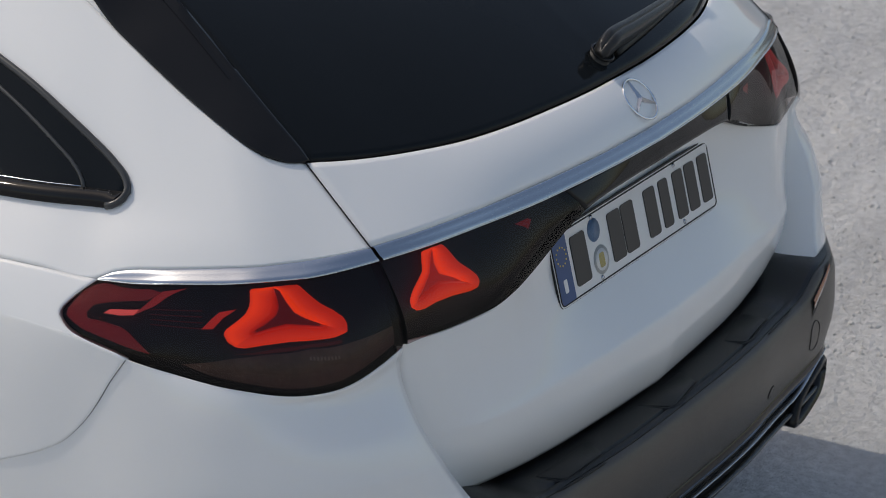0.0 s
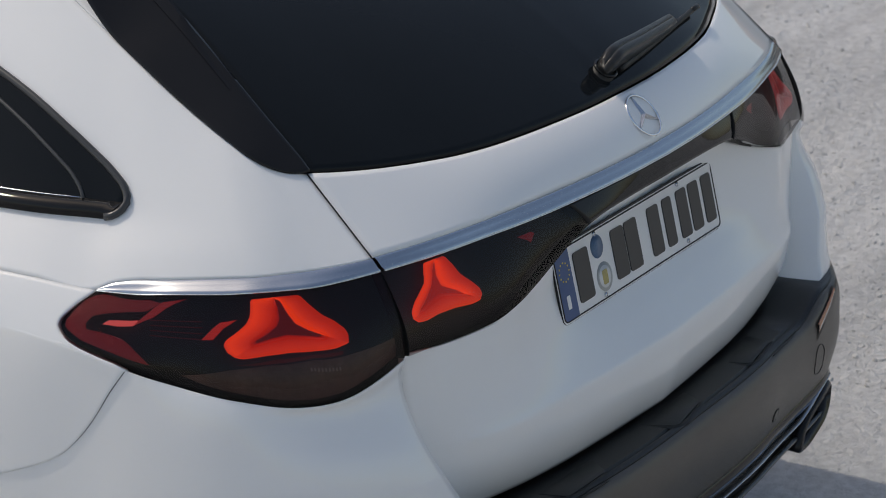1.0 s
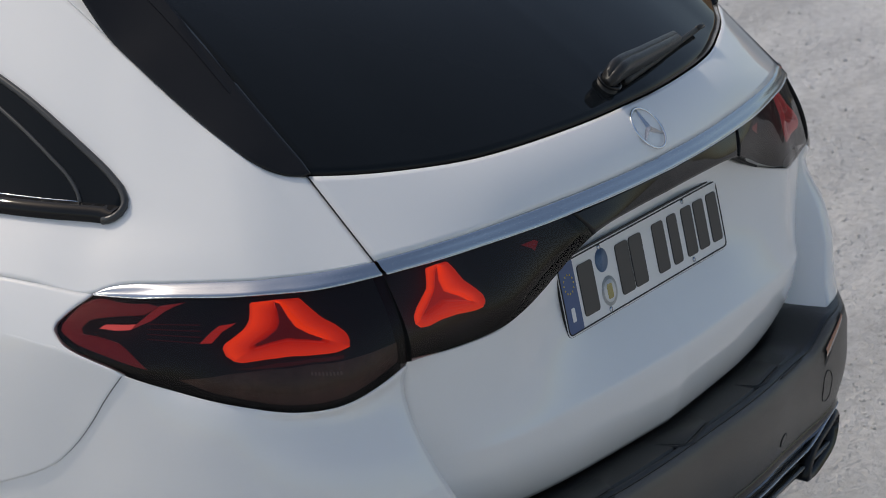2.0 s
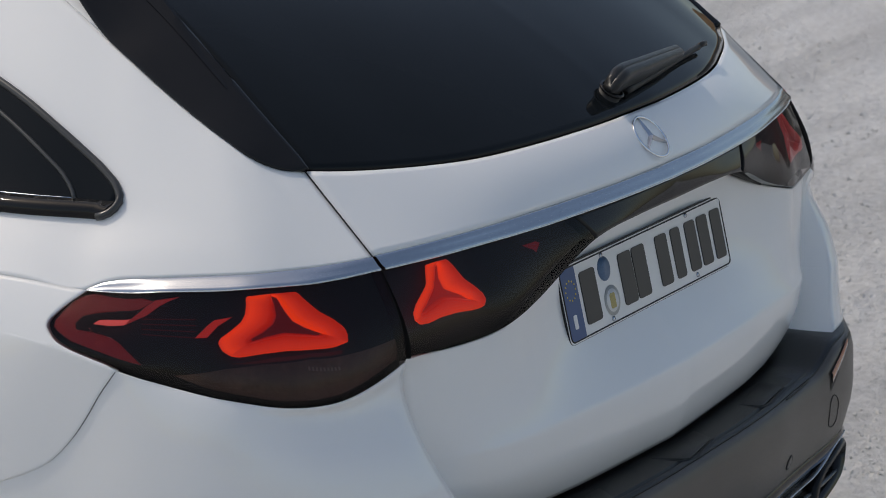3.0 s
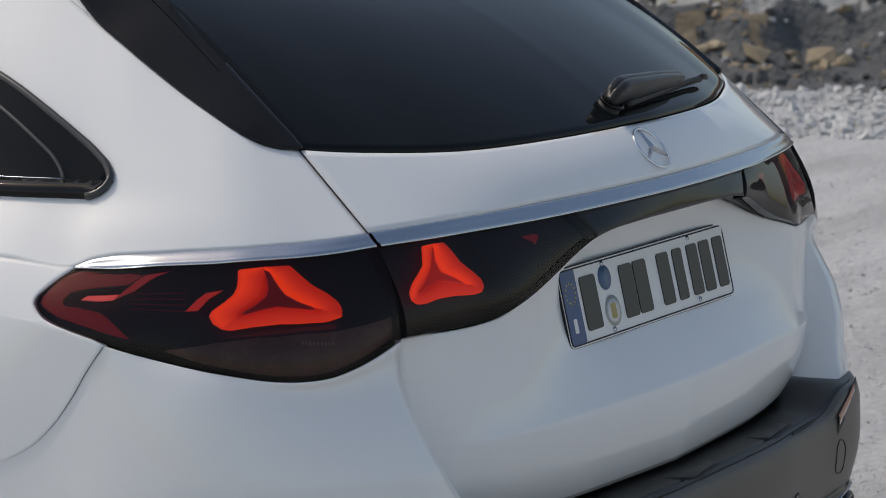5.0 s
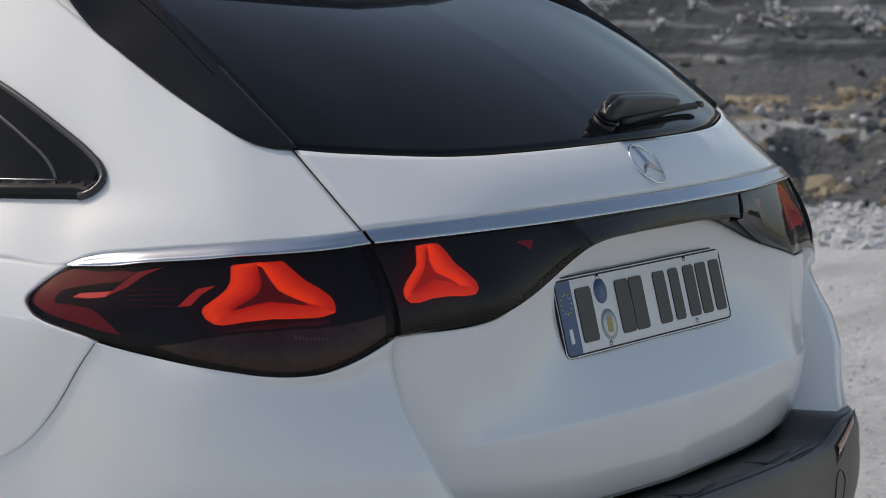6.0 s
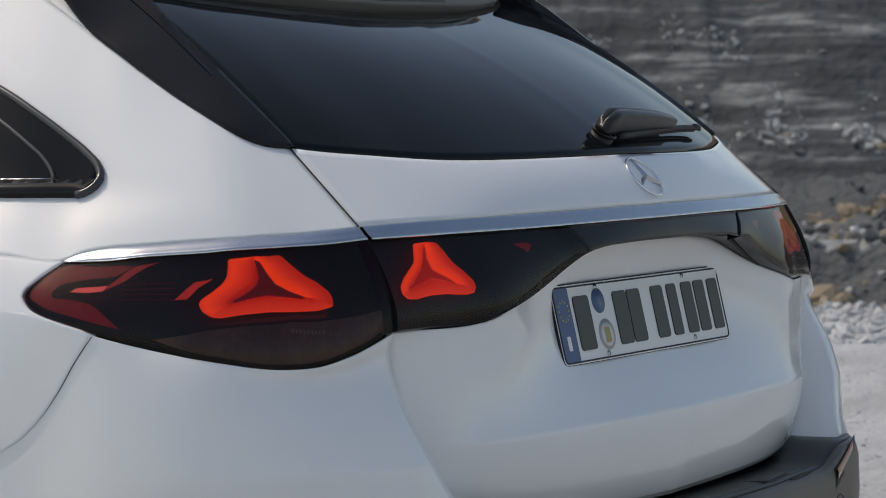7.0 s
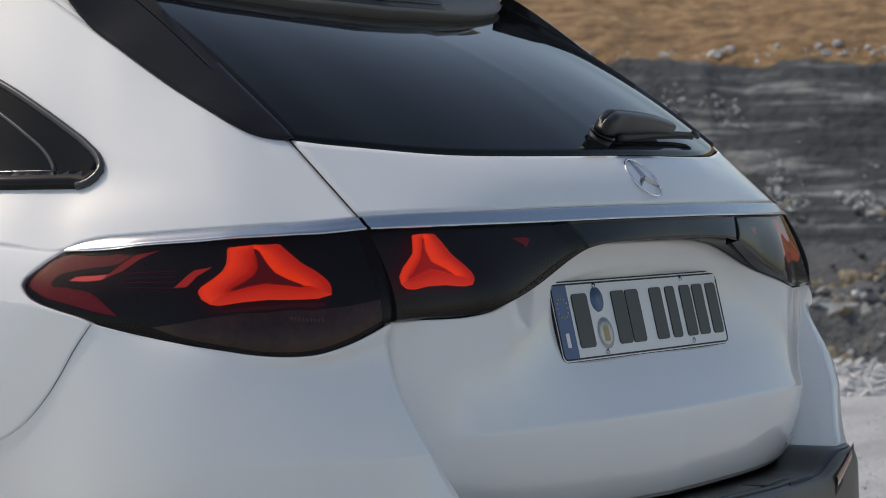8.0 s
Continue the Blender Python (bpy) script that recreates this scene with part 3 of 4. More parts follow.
def sample(row, f):
    i = min(int(f), len(row) - 2)
    return row[i].lerp(row[i + 1], f - i)


def halves(keys, y_mid, n1, n2):
    """Points along a line, n1 of them up to y_mid and n2 past it."""
    pts = spline(keys, 500)
    j = next(i for i, p in enumerate(pts) if p.y >= y_mid)
    return [sample(pts, j * i / n1) for i in range(n1)] + [sample(pts, j + (499 - j) * i / n2) for i in range(n2 + 1)]


SIDE_V = sorted(set([k / 70 for k in range(71)] + [.55 + .004 * k for k in range(35)]))


def side_grid():
    top, mid, low = (halves(k, .30, 50, 70) for k in (SIDE_TOP, SIDE_MID, SIDE_LOW))
    top = [p + Vector((.001, -.0005, -.002)) for p in top]
    rows = []
    for v in SIDE_V:
        row = [p * ((1 - v) * (1 - 2 * v)) + q * (4 * v * (1 - v)) + r * (v * (2 * v - 1)) for p, q, r in zip(top, mid, low)]
        hollow = smooth(0, .14, v) * (1 - smooth(.18, .48, v)) - .35 * smooth(.35, .52, v) * (1 - smooth(.55, .9, v))
        row = [p + Vector((-.0080, .0105, 0)) * (hollow * (1 - smooth(.06, .20, p.y))) for p in row]
        rows.append([p + Vector((.40, -.85, 0)) * (.0075 * float(np.interp(p.z, (.61, .685, .688, .75), (0, 1, 1, 0))) * (1 - smooth(.05, .32, p.y))) for p in row])
    return rows


def seam_at(row):
    """Where along a row the bumper meets the body side."""
    for i in range(20, len(row) - 1):
        d0, d1 = (p.y - at(SEAM, p.z) for p in row[i:i + 2])
        if d1 >= 0:
            return i + min(max(-d0 / (d1 - d0), 0), 1)
    return len(row) - 1.0


def side_top(y, v):
    """The shoulder between the lamp's tip and the belt line."""
    a = Vector((at([(k[1], k[0]) for k in SIDE_TOP[8:]], y) + .001, y, at([(k[1], k[2]) for k in SIDE_TOP[8:]], y) - .002))
    b = Vector((at([(k[1], k[0]) for k in BELT], y), y, at([(k[1], k[2]) for k in BELT], y)))
    return a.lerp(b, v) + Vector((.8, 0, .5)) * (.003 * 4 * v * (1 - v))


def drawn(v):
    """How far the rear glass narrows, v up its slope."""
    return .030 * smooth(.1, .95, v)


def guide_colours(ob, mats):
    ob.data.materials[0] = mats[0]
    for m in mats[1:]:
        ob.data.materials.append(m)


for s in (1, -1):
    # tailgate lamp
    lo = stretch(LENS_LOW, .2545, .6695, 40)
    hi = [p + Vector((0, .002, -.001)) for p in stretch(CHROME_LOW, .2865, .6685, 40)]
    lens = part("tailgate_lamp", sheet(lens_rows(lo, hi, 14, swell=.008), side=s), LENS, car, "smoked tail lamp lens on the tailgate")
    part("lamp_housing", sheet(lens_rows(lo, hi, 10, depth=.022), side=s), RUBBER, lens)
    ends = [[r[-1] for r in lens_rows(lo, hi, 14, depth=d)] for d in (0, .023)]
    part("lens_edge", sheet(ends, flip=True, side=s), RUBBER, lens)
    ends = [[r[0] for r in lens_rows(lo, hi, 14, depth=d, swell=.008)] for d in (0, .023)]
    part("lens_edge", sheet(ends, side=s), RUBBER, lens)
    gate_inside = lens_rows(lo, hi, 14, depth=.010)
    star = part("lit_signature", signature(gate_inside, STAR_GATE, FOLD_GATE, [1, 8, 14], [0, 5, 9], s, .36), RUBBER, lens, "lit red three-armed light" if s < 0 else "red three-armed light")
    guide_colours(star, GLOW if s < 0 else DULLED)
    part("inner_reflector", inlay(gate_inside, [(.32, .80), (.245, .775), (.23, .718), (.274, .604), (.281, .671)], s), DARK_RED, lens)
    # corner lamp
    lo2 = spline(SIDE_LENS_LOW, 60)
    hi2 = spline(SIDE_LENS_TOP, 60)
    lens2 = part("corner_lamp", sheet(lens_rows(lo2, hi2, 16, swell=.010), side=s), LENS, car, "smoked wraparound tail lamp lens")
    part("lamp_housing", sheet(lens_rows(lo2, hi2, 10, depth=.022), side=s), RUBBER, lens2)
    ends = [[r[0] for r in lens_rows(lo2, hi2, 16, depth=d)] for d in (0, .023)]
    part("lens_edge", sheet(ends, side=s), RUBBER, lens2)
    side_inside = lens_rows(lo2, hi2, 16, depth=.010)
    star = part("lit_signature", signature(side_inside, STAR_SIDE, FOLD_SIDE, [1, 8, 14], [0, 5, 10], s), RUBBER, lens2, "lit red three-armed light" if s < 0 else "red three-armed light")
    guide_colours(star, GLOW if s < 0 else DULLED)
    # the right side's bars take a duller glow in place of the grazing view
    part("marker_bar", inlay(side_inside, [(.845, .494), (.826, .566), (.737, .666), (.753, .581), (.80, .516)], s, .003), SOFT_RED if s < 0 else DARK_RED, lens2, "pale red side marker bar" if s < 0 else "")
    part("arrow_strip", inlay(side_inside, [(.761, .566), (.725, .716), (.691, .838), (.664, .906), (.592, .947), (.626, .897), (.653, .841), (.692, .728), (.724, .663)], s, .002), ARROW_RED if s < 0 else DARK_RED, lens2)
    side_near = lens_rows(lo2, hi2, 16, depth=.0035, swell=.010)
    part("red_reflector", inlay(side_near, GLOW_SIDE, s), DARK_RED, lens2, "dark red reflector with added glow and glints")
    # tiny glowing beads added as the reflector's glints
    rng = random.Random(7)
    sparks = bmesh.new()
    for _ in range(150):
        u, v = rng.uniform(.80, .965), rng.uniform(.25, .88)
        if abs(v - .56) < .07 + .9 * (.90 - u):
            continue
        p = pick(side_near, u, v)
        r = rng.uniform(.00022, .00055)
        q = Vector((p.x * s, p.y, p.z)) + Vector((.7 * s, -.7, .1)) * .0008
        bmesh.ops.create_icosphere(sparks, subdivisions=1, radius=r, matrix=Matrix.Translation(q))
    part("painted_glints", sparks, GLINT, lens2)
    part("slanted_bar", inlay(side_inside, [(.555, .541), (.52, .666), (.497, .728), (.448, .759), (.49, .672), (.522, .556)], s, .002), MID_RED if s < 0 else DARK_RED, lens2)
    part("under_line", inlay(side_inside, [(.475, .331), (.427, .359), (.355, .413), (.257, .431), (.175, .403), (.178, .375), (.259, .403), (.357, .378), (.428, .344)], s), DEEP_RED, lens2)
    for k in range(4):
        part("light_blade", inlay(side_inside, [(.705, .70 - .06 * k), (.55, .735 - .06 * k), (.552, .722 - .06 * k), (.705, .688 - .06 * k)], s), DIM_RED, lens2)
    # mottled brown panel along the lamp's lower edge
    part("brown_panel", inlay(side_inside, [(.63, .10), (.55, .20), (.486, .278), (.386, .353), (.26, .384), (.142, .338), (.01, .26), (.01, .03), (.2, .03), (.4, .035), (.55, .05)], s, -.004), BROWN, lens2, "brown panel low in the corner lamp")
    for k in range(9):
        u = .272 - .0095 * k
        part("lens_rib", inlay(side_inside, [(u, .325 - .006 * k), (u - .005, .322 - .006 * k), (u - .005, .290 - .006 * k), (u, .293 - .006 * k)], s), BROWN_LIGHT, lens2)
    a, b = spline(SIDE_CHROME_TOP, 50), spline(SIDE_CHROME_LOW, 50)
    rows = [[p + Vector((-.004, .004, 0)) for p in b], [p + Vector((.001, -.001, .0005)) for p in b], [p + Vector((.0015, -.0015, .003)) for p in b]]
    rows += [[q.lerp(p, k) + Vector((.001, -.001, .001)) for p, q in zip(a, b)] for k in (.3, .6, .9)] + [a, [p + Vector((-.003, .003, .0005)) for p in a]]
    part("side_chrome_strip", sheet(rows, side=s), CHROME, car, "satin chrome strip above the corner lamp")
    part("chrome_edge", tube([Vector(((p.x + .0014) * s, p.y - .0014, p.z + .0012)) for p in b], .0008, 6), BRIGHT, car)
    # bumper skin below the corner lamp
    long_rows = side_grid()
    rows = []
    for row in long_rows:
        f = seam_at(row)
        cutting = [sample(row, f * (1 - (1 - i / 60) ** 1.6)) for i in range(61)]
        rows.append(cutting + [cutting[-1] + Vector((-.0022, .0008, 0)), cutting[-1] + Vector((-.006, .004, 0))])
    part("bumper_wing", sheet(rows, flip=True, side=s), PAINT, car, "white bumper skin", thick=.002)
    joint = [r[60] for r in rows if r[60].y < .75]
    part("panel_gap", tube([Vector(((p.x + .0004) * s, p.y + .0010, p.z)) for p in joint], .0010, 6), RUBBER, car)
    crest = [r[0] for r in rows]
    lip = [gate_surface(1, k / 60) for k in range(61)]
    hem = [min(lip, key=lambda q: abs(q.z - p.z)) + Vector((-.003, .003, 0)) for p in crest]
    inner = [[p.lerp(q, k) + Vector((-.004, .002, 0)) * math.sin(math.pi * k) for p, q in zip(crest, hem)] for k in (0, .12, .35, .7, 1)]
    part("wing_return", sheet(inner, side=s), PAINT, car)
    # quarter panel between chrome, pillar and window
    low_q = spline(SIDE_CHROME_TOP + [(.895, .52, .968), (.905, .70, .972), (.912, 1.0, .975), (.915, 1.3, .975)], 150)
    up_q = spline(PILLAR + [(.61, 1.0, 1.425), (.60, 1.3, 1.44)], 150)
    rows = between(low_q, up_q, 56, 0)
    for k, row in enumerate(rows):
        v = k / 56
        for i, p in enumerate(row):
            f = smooth(.20, .50, p.y)
            p += Vector((0, -.66, .75)).lerp(Vector((.62, -.1, .75)), smooth(0, 30, i)) * (.007 * 4 * v * (1 - v) * (1 - f) * smooth(0, 22, i))
            p.x += f * at([(0, 0), (.10, -.003), (.26, -.011), (.46, -.007), (.72, -.001), (1, 0)], v)
    quarter_rows = rows

    def in_window(p):
        inside, q = False, [(y + (.03 if y < .7 else 0), z + (.012 if z < 1.06 else -.016)) for y, z in QUARTER_WINDOW]
        for (y1, z1), (y2, z2) in zip(q, q[1:] + q[:1]):
            if (z1 > p.z) != (z2 > p.z) and p.y < (y2 - y1) * (p.z - z1) / (z2 - z1) + y1:
                inside = not inside
        return inside

    bm = sheet(rows, side=s)
    gone = [f for f in bm.faces if in_window(f.calc_center_median())]
    bmesh.ops.delete(bm, geom=gone, context="FACES")
    part("quarter_panel", bm, PAINT, car, "white rear quarter panel", thick=.003)
    first = [r[0] for r in quarter_rows]
    part("panel_gap", tube([Vector(((p.x - .0006) * s, p.y - .0004, p.z + .0004)) for p in first], .0012, 6), RUBBER, car)
    # side below the shoulder, in front of the lamp and the bumper
    rows = []
    for k in (0, .01, .02, .04, .07, .11, .16, .22, .29, .36, .44, .52, .60, .68, .76, .84, .92, 1):
        y0 = next(y for y in np.linspace(.3475, .60, 400) if y >= at(TIP_EDGE, side_top(y, k).z) + .0015)
        rows.insert(0, [side_top(y0 + (1.3 - y0) * (i / 44) ** 1.5, k) for i in range(45)])
    for row in long_rows[1:]:
        f = seam_at(row)
        n = len(row) - 1
        f += .0024 / max((row[min(int(f) + 1, n)] - row[int(f)]).length, .0005)
        rows.append([sample(row, f + (n - f) * (i / 44) ** 1.5) for i in range(45)])
    rows = [[r[0] + Vector((-.005, -.001, 0)), r[0] + Vector((-.0012, -.0006, 0))] + r for r in rows]
    part("side_panel", sheet(rows, flip=False, side=s), PAINT, car, "white body side", thick=.002)
    # black panel between pillar and rear glass, with the blade along its edge
    pil, sea = spline(PILLAR[:9] + [(.655, .62, 1.345)], 60), spline(GLASS_SEAM, 60)
    ge = [along(GLASS_LOW, .650).lerp(along(GLASS_TOP, .605), k / 59) + Vector((-drawn(k / 59), 0, 0)) + Vector((0, -.6, .8)) * (.016 * 4 * (k / 59) * (1 - k / 59)) for k in range(60)]
    sea = [q.lerp(p - Vector((drawn(k / 59), 0, 0)), .45 if k > 3 else .45 + .1 * (3 - k)) for k, (p, q) in enumerate(zip(sea, ge))]
    rows = between(pil, sea, 12, .001, (.6, -.6, .5))
    rows += [[p + Vector((-.004, .001, -.001)) for p in sea], [p.lerp(q, .5) + Vector((-.004, .008, -.006)) for p, q in zip(sea, ge)], [q + Vector((-.02, .012, -.004)) for q in ge]]
    blade_rows = [[], [], [], []]
    for k in range(22, 60):
        h = .020 * smooth(26, 60, k)
        for row, d in zip(blade_rows, (Vector((-.003, 0, -.004)), Vector((.001, -.6 * h, .8 * h)), Vector((.006, -.55 * h, .75 * h)), Vector((.016, 0, -.004)))):
            row.append(sea[k] + d)
    part("pillar_blade", sheet(blade_rows, side=s), GLOSS, car, "gloss black blade beside the rear glass", crease=40)
    part("pillar_panel", sheet(rows, flip=True, side=s), GLOSS, car, "gloss black panel beside the rear glass", thick=.004, crease=50)

gt = mirrored(stretch(GLASS_TOP, 0, .605, 44))
gb = mirrored(stretch(GLASS_LOW, 0, .650, 44))
glass_rows = []
for k in range(31):
    v = k / 30
    glass_rows.append([(a + Vector((0, .004, .002))).lerp(b, v) + Vector((0, -.6, .8)) * ((.020 - .004 * smooth(.2, .6, abs(a.x))) * 4 * v * (1 - v)) - Vector((drawn(v) * a.x / .65, 0, 0)) for a, b in zip(gb, gt)])
part("rear_glass", sheet(glass_rows), GLASSY, car, "dark tinted rear window", thick=.004)


# dark structure behind the gaps
def joined(tail_keys, side_keys, n1=40, n2=40, end=.66):
    a = stretch(tail_keys, 0, end, n1)
    b = spline(side_keys, n2 + 1)
    return a + b


for s in (1, -1):
    rows = [joined(GATE_LOW, WING_LOW, end=.56), joined(LENS_LOW, SIDE_LENS_LOW), joined(CHROME_LOW, SIDE_CHROME_LOW), joined(CHROME_TOP, SIDE_CHROME_TOP), joined(GLASS_LOW, PILLAR[:8], end=.645)]
    rows = [[p + Vector((-.03 * smooth(.3, .9, p.x), .115 - (.075 if k else .015) * smooth(.35, .62, p.x), 0)) for p in r] for k, r in enumerate(rows)]
    part("inner_structure", sheet(rows, side=s), RUBBER, car)


# ---------------------------------------------------------------- rear bumper
def plan(n):
    pts = spline([(x, y, 0) for x, y in BUMPER_PLAN], n)
    out = []
    for i, p in enumerate(pts):
        t = pts[min(i + 1, n - 1)] - pts[max(i - 1, 0)]
        if i == 0:
            t = Vector((1, 0, 0))
        out.append((p, Vector((t.y, -t.x, 0)).normalized()))
    return out


def ring_of(profile, n=70, s=1, x0=0, x1=9):
    """Sweeps a profile of (outwards, height) along the bumper; a height may be a function of x."""
    rows = []
    for off, z in profile:
        rows.append([Vector((p.x, p.y, 0)) + o * off + Vector((0, 0, z(p.x) if callable(z) else z)) for p, o in plan(n) if x0 <= p.x <= x1])
    return rows


def both(rows):
    return [mirrored(r) for r in rows]


def ledge_z(x):
    return .556 + .031 * smooth(.44, .57, x)


face = [(-.010, lambda x: ledge_z(x) + .000), (-.004, lambda x: ledge_z(x) - .002), (.001, lambda x: ledge_z(x) - .008), (.0055, lambda x: ledge_z(x) - .026), (.0070, .505), (.0060, .485), (.0025, .46), (-.003, .438), (-.008, .418), (-.011, .410), (-.030, .406)]
bumper = part("rear_bumper", sheet(both(ring_of(face)), flip=True), BOUNCE_TINTED, car, "black grained plastic bumper cover")
ledge_rows = []
outer = [q for q, o in [(p + o * -.010, o) for p, o in plan(110)] if q.x < .80]
for k in (0, .10, .13, .17, .20, .6, 1):
    row = []
    for q in outer:
        inner = along(GATE_LOW, min(q.x, .568))
        e = Vector((q.x, q.y, ledge_z(q.x)))
        f = Vector((q.x, inner.y + .035, ledge_z(q.x) + .003)).lerp(along(WING_LOW, max(q.x - .004, .597)) + Vector((-.006, .015, -.001)), smooth(.55, .62, q.x))
        p = e.lerp(f, k)
        if k == .13 or k == .17:
            p.z -= .004 * (1 - smooth(.40, .46, q.x))
        row.append(p)
    ledge_rows.append(row)
part("bumper_ledge", sheet(both(ledge_rows), flip=True), PLASTIC, car, "black loading ledge with a groove along it", thick=.003, crease=40)
trim = [(-.012, .412), (-.006, .404), (-.010, .388), (-.022, .384)]
part("lower_trim", sheet(both(ring_of(trim)), flip=True), GLOSS, car, "gloss black lower trim")
line_z = lambda x: .3735 + .030 * smooth(.44, .60, x)
part("chrome_line", sheet(both(ring_of([(-.022, lambda x: line_z(x) + .0009), (-.006, lambda x: line_z(x) + .0009), (-.005, line_z), (-.006, lambda x: line_z(x) - .0009), (-.022, lambda x: line_z(x) - .0009)], x1=.64)), flip=True), CHROME, car, "thin chrome line along the bumper")
part("diffuser_recess", sheet(both(ring_of([(-.020, .386), (-.034, .372), (-.036, .35), (-.020, .345)])), flip=True), GLOSS, car)
part("skid_strip", sheet(both(ring_of([(-.022, .344), (-.012, .3435), (-.010, .340), (-.014, .336), (-.030, .335)], x1=.60)), flip=True), DARK_METAL, car, "satin metal strip of the skid plate")
part("valance", sheet(both(ring_of([(-.026, .334), (-.034, .31), (-.07, .27), (-.14, .245), (-.34, .24)])), flip=True), PLASTIC, car, "black lower valance", thick=.004)


def rounded_plan(p):
    """Four corners with the outer two worn round."""
    out = [p[0]]
    for a, b, c in ((p[0], p[1], p[2]), (p[1], p[2], p[3])):
        e, f = b + (a - b).normalized() * .009, b + (c - b).normalized() * .009
        out += [e * (1 - k) ** 2 + b * 2 * k * (1 - k) + f * k * k for k in (0, .25, .5, .75, 1)]
    return out + [p[3]]


# treads on the ledge: three raised wedges, each outer corner edged by a dark strip
for corners in (((.355, -.012), (.352, -.060), (.240, -.076), (.226, -.040)), ((.069, -.034), (.048, -.075), (-.062, -.090), (-.090, -.038)), ((-.249, -.032), (-.278, -.074), (-.389, -.070), (-.405, -.026))):
    z0 = ledge_z(0) + .001
    p = [Vector((x, y, z0)) for x, y in corners]
    tread = part("tread_pad", slab(rounded_plan(p), .0042, bevel=.0012), PLASTIC, car, "raised tread on the loading ledge", crease=40)
    line = spline([p[1] + Vector((.004, -.0035, 0)), p[1].lerp(p[2], .5) + Vector((0, -.0045, 0)), p[2].lerp(p[1], .14) + Vector((0, -.0045, 0)), p[2].lerp(p[3], .14) + Vector((-.0045, -.001, 0)), p[2].lerp(p[3], .5) + Vector((-.004, 0, 0)), p[3] + Vector((-.002, 0, 0))], 30)
    # no hollow here: a raised dark ribbon paints the groove's shade
    bm = bmesh.new()
    strip_v = []
    for i, q in enumerate(line):
        t = (line[min(i + 1, 29)] - line[max(i - 1, 0)]).normalized()
        w = .0046 * smooth(0, .06, i / 29) * (1 - .92 * smooth(.55, 1, i / 29))
        out = Vector((0, 0, 1)).cross(t)
        strip_v.append([bm.verts.new(q + out * w * k + Vector((0, 0, .0030 if abs(k) < 1 else .0004))) for k in (-1, -.8, .8, 1)])
    for a, b in zip(strip_v, strip_v[1:]):
        for i in range(3):
            bm.faces.new((a[i], a[i + 1], b[i + 1], b[i]))
    bmesh.ops.recalc_face_normals(bm, faces=bm.faces)
    part("groove", bm, RUBBER, tread, "dark strip in place of groove shade along the tread")


PLAN_FINE = plan(200)


for s in (1, -1):
    end = spline([(.30, -.0905, 0), (.38, -.083, 0), (.43, -.073, 0), (.452, -.058, 0), (.457, -.035, 0), (.452, -.006, 0)], 40)
    part("insert_edge", tube([Vector((p.x * s, p.y, ledge_z(p.x) + .0012)) for p in end], .0014, 6), RUBBER, car)


def on_bumper(x):
    """The bumper's outer point and direction at x."""
    x = abs(x)
    for (p, o), (q, m) in zip(PLAN_FINE, PLAN_FINE[1:]):
        if p.x <= x <= q.x:
            k = (x - p.x) / (q.x - p.x)
            return p.lerp(q, k), o.lerp(m, k).normalized()
    return PLAN_FINE[-1]


def face_off(z):
    """How far the bumper's face stands out at a height."""
    return float(np.interp(z, (.418, .438, .46, .485, .505, .53, .56, .58), (-.008, -.003, .0025, .006, .007, .0055, .003, .0)))


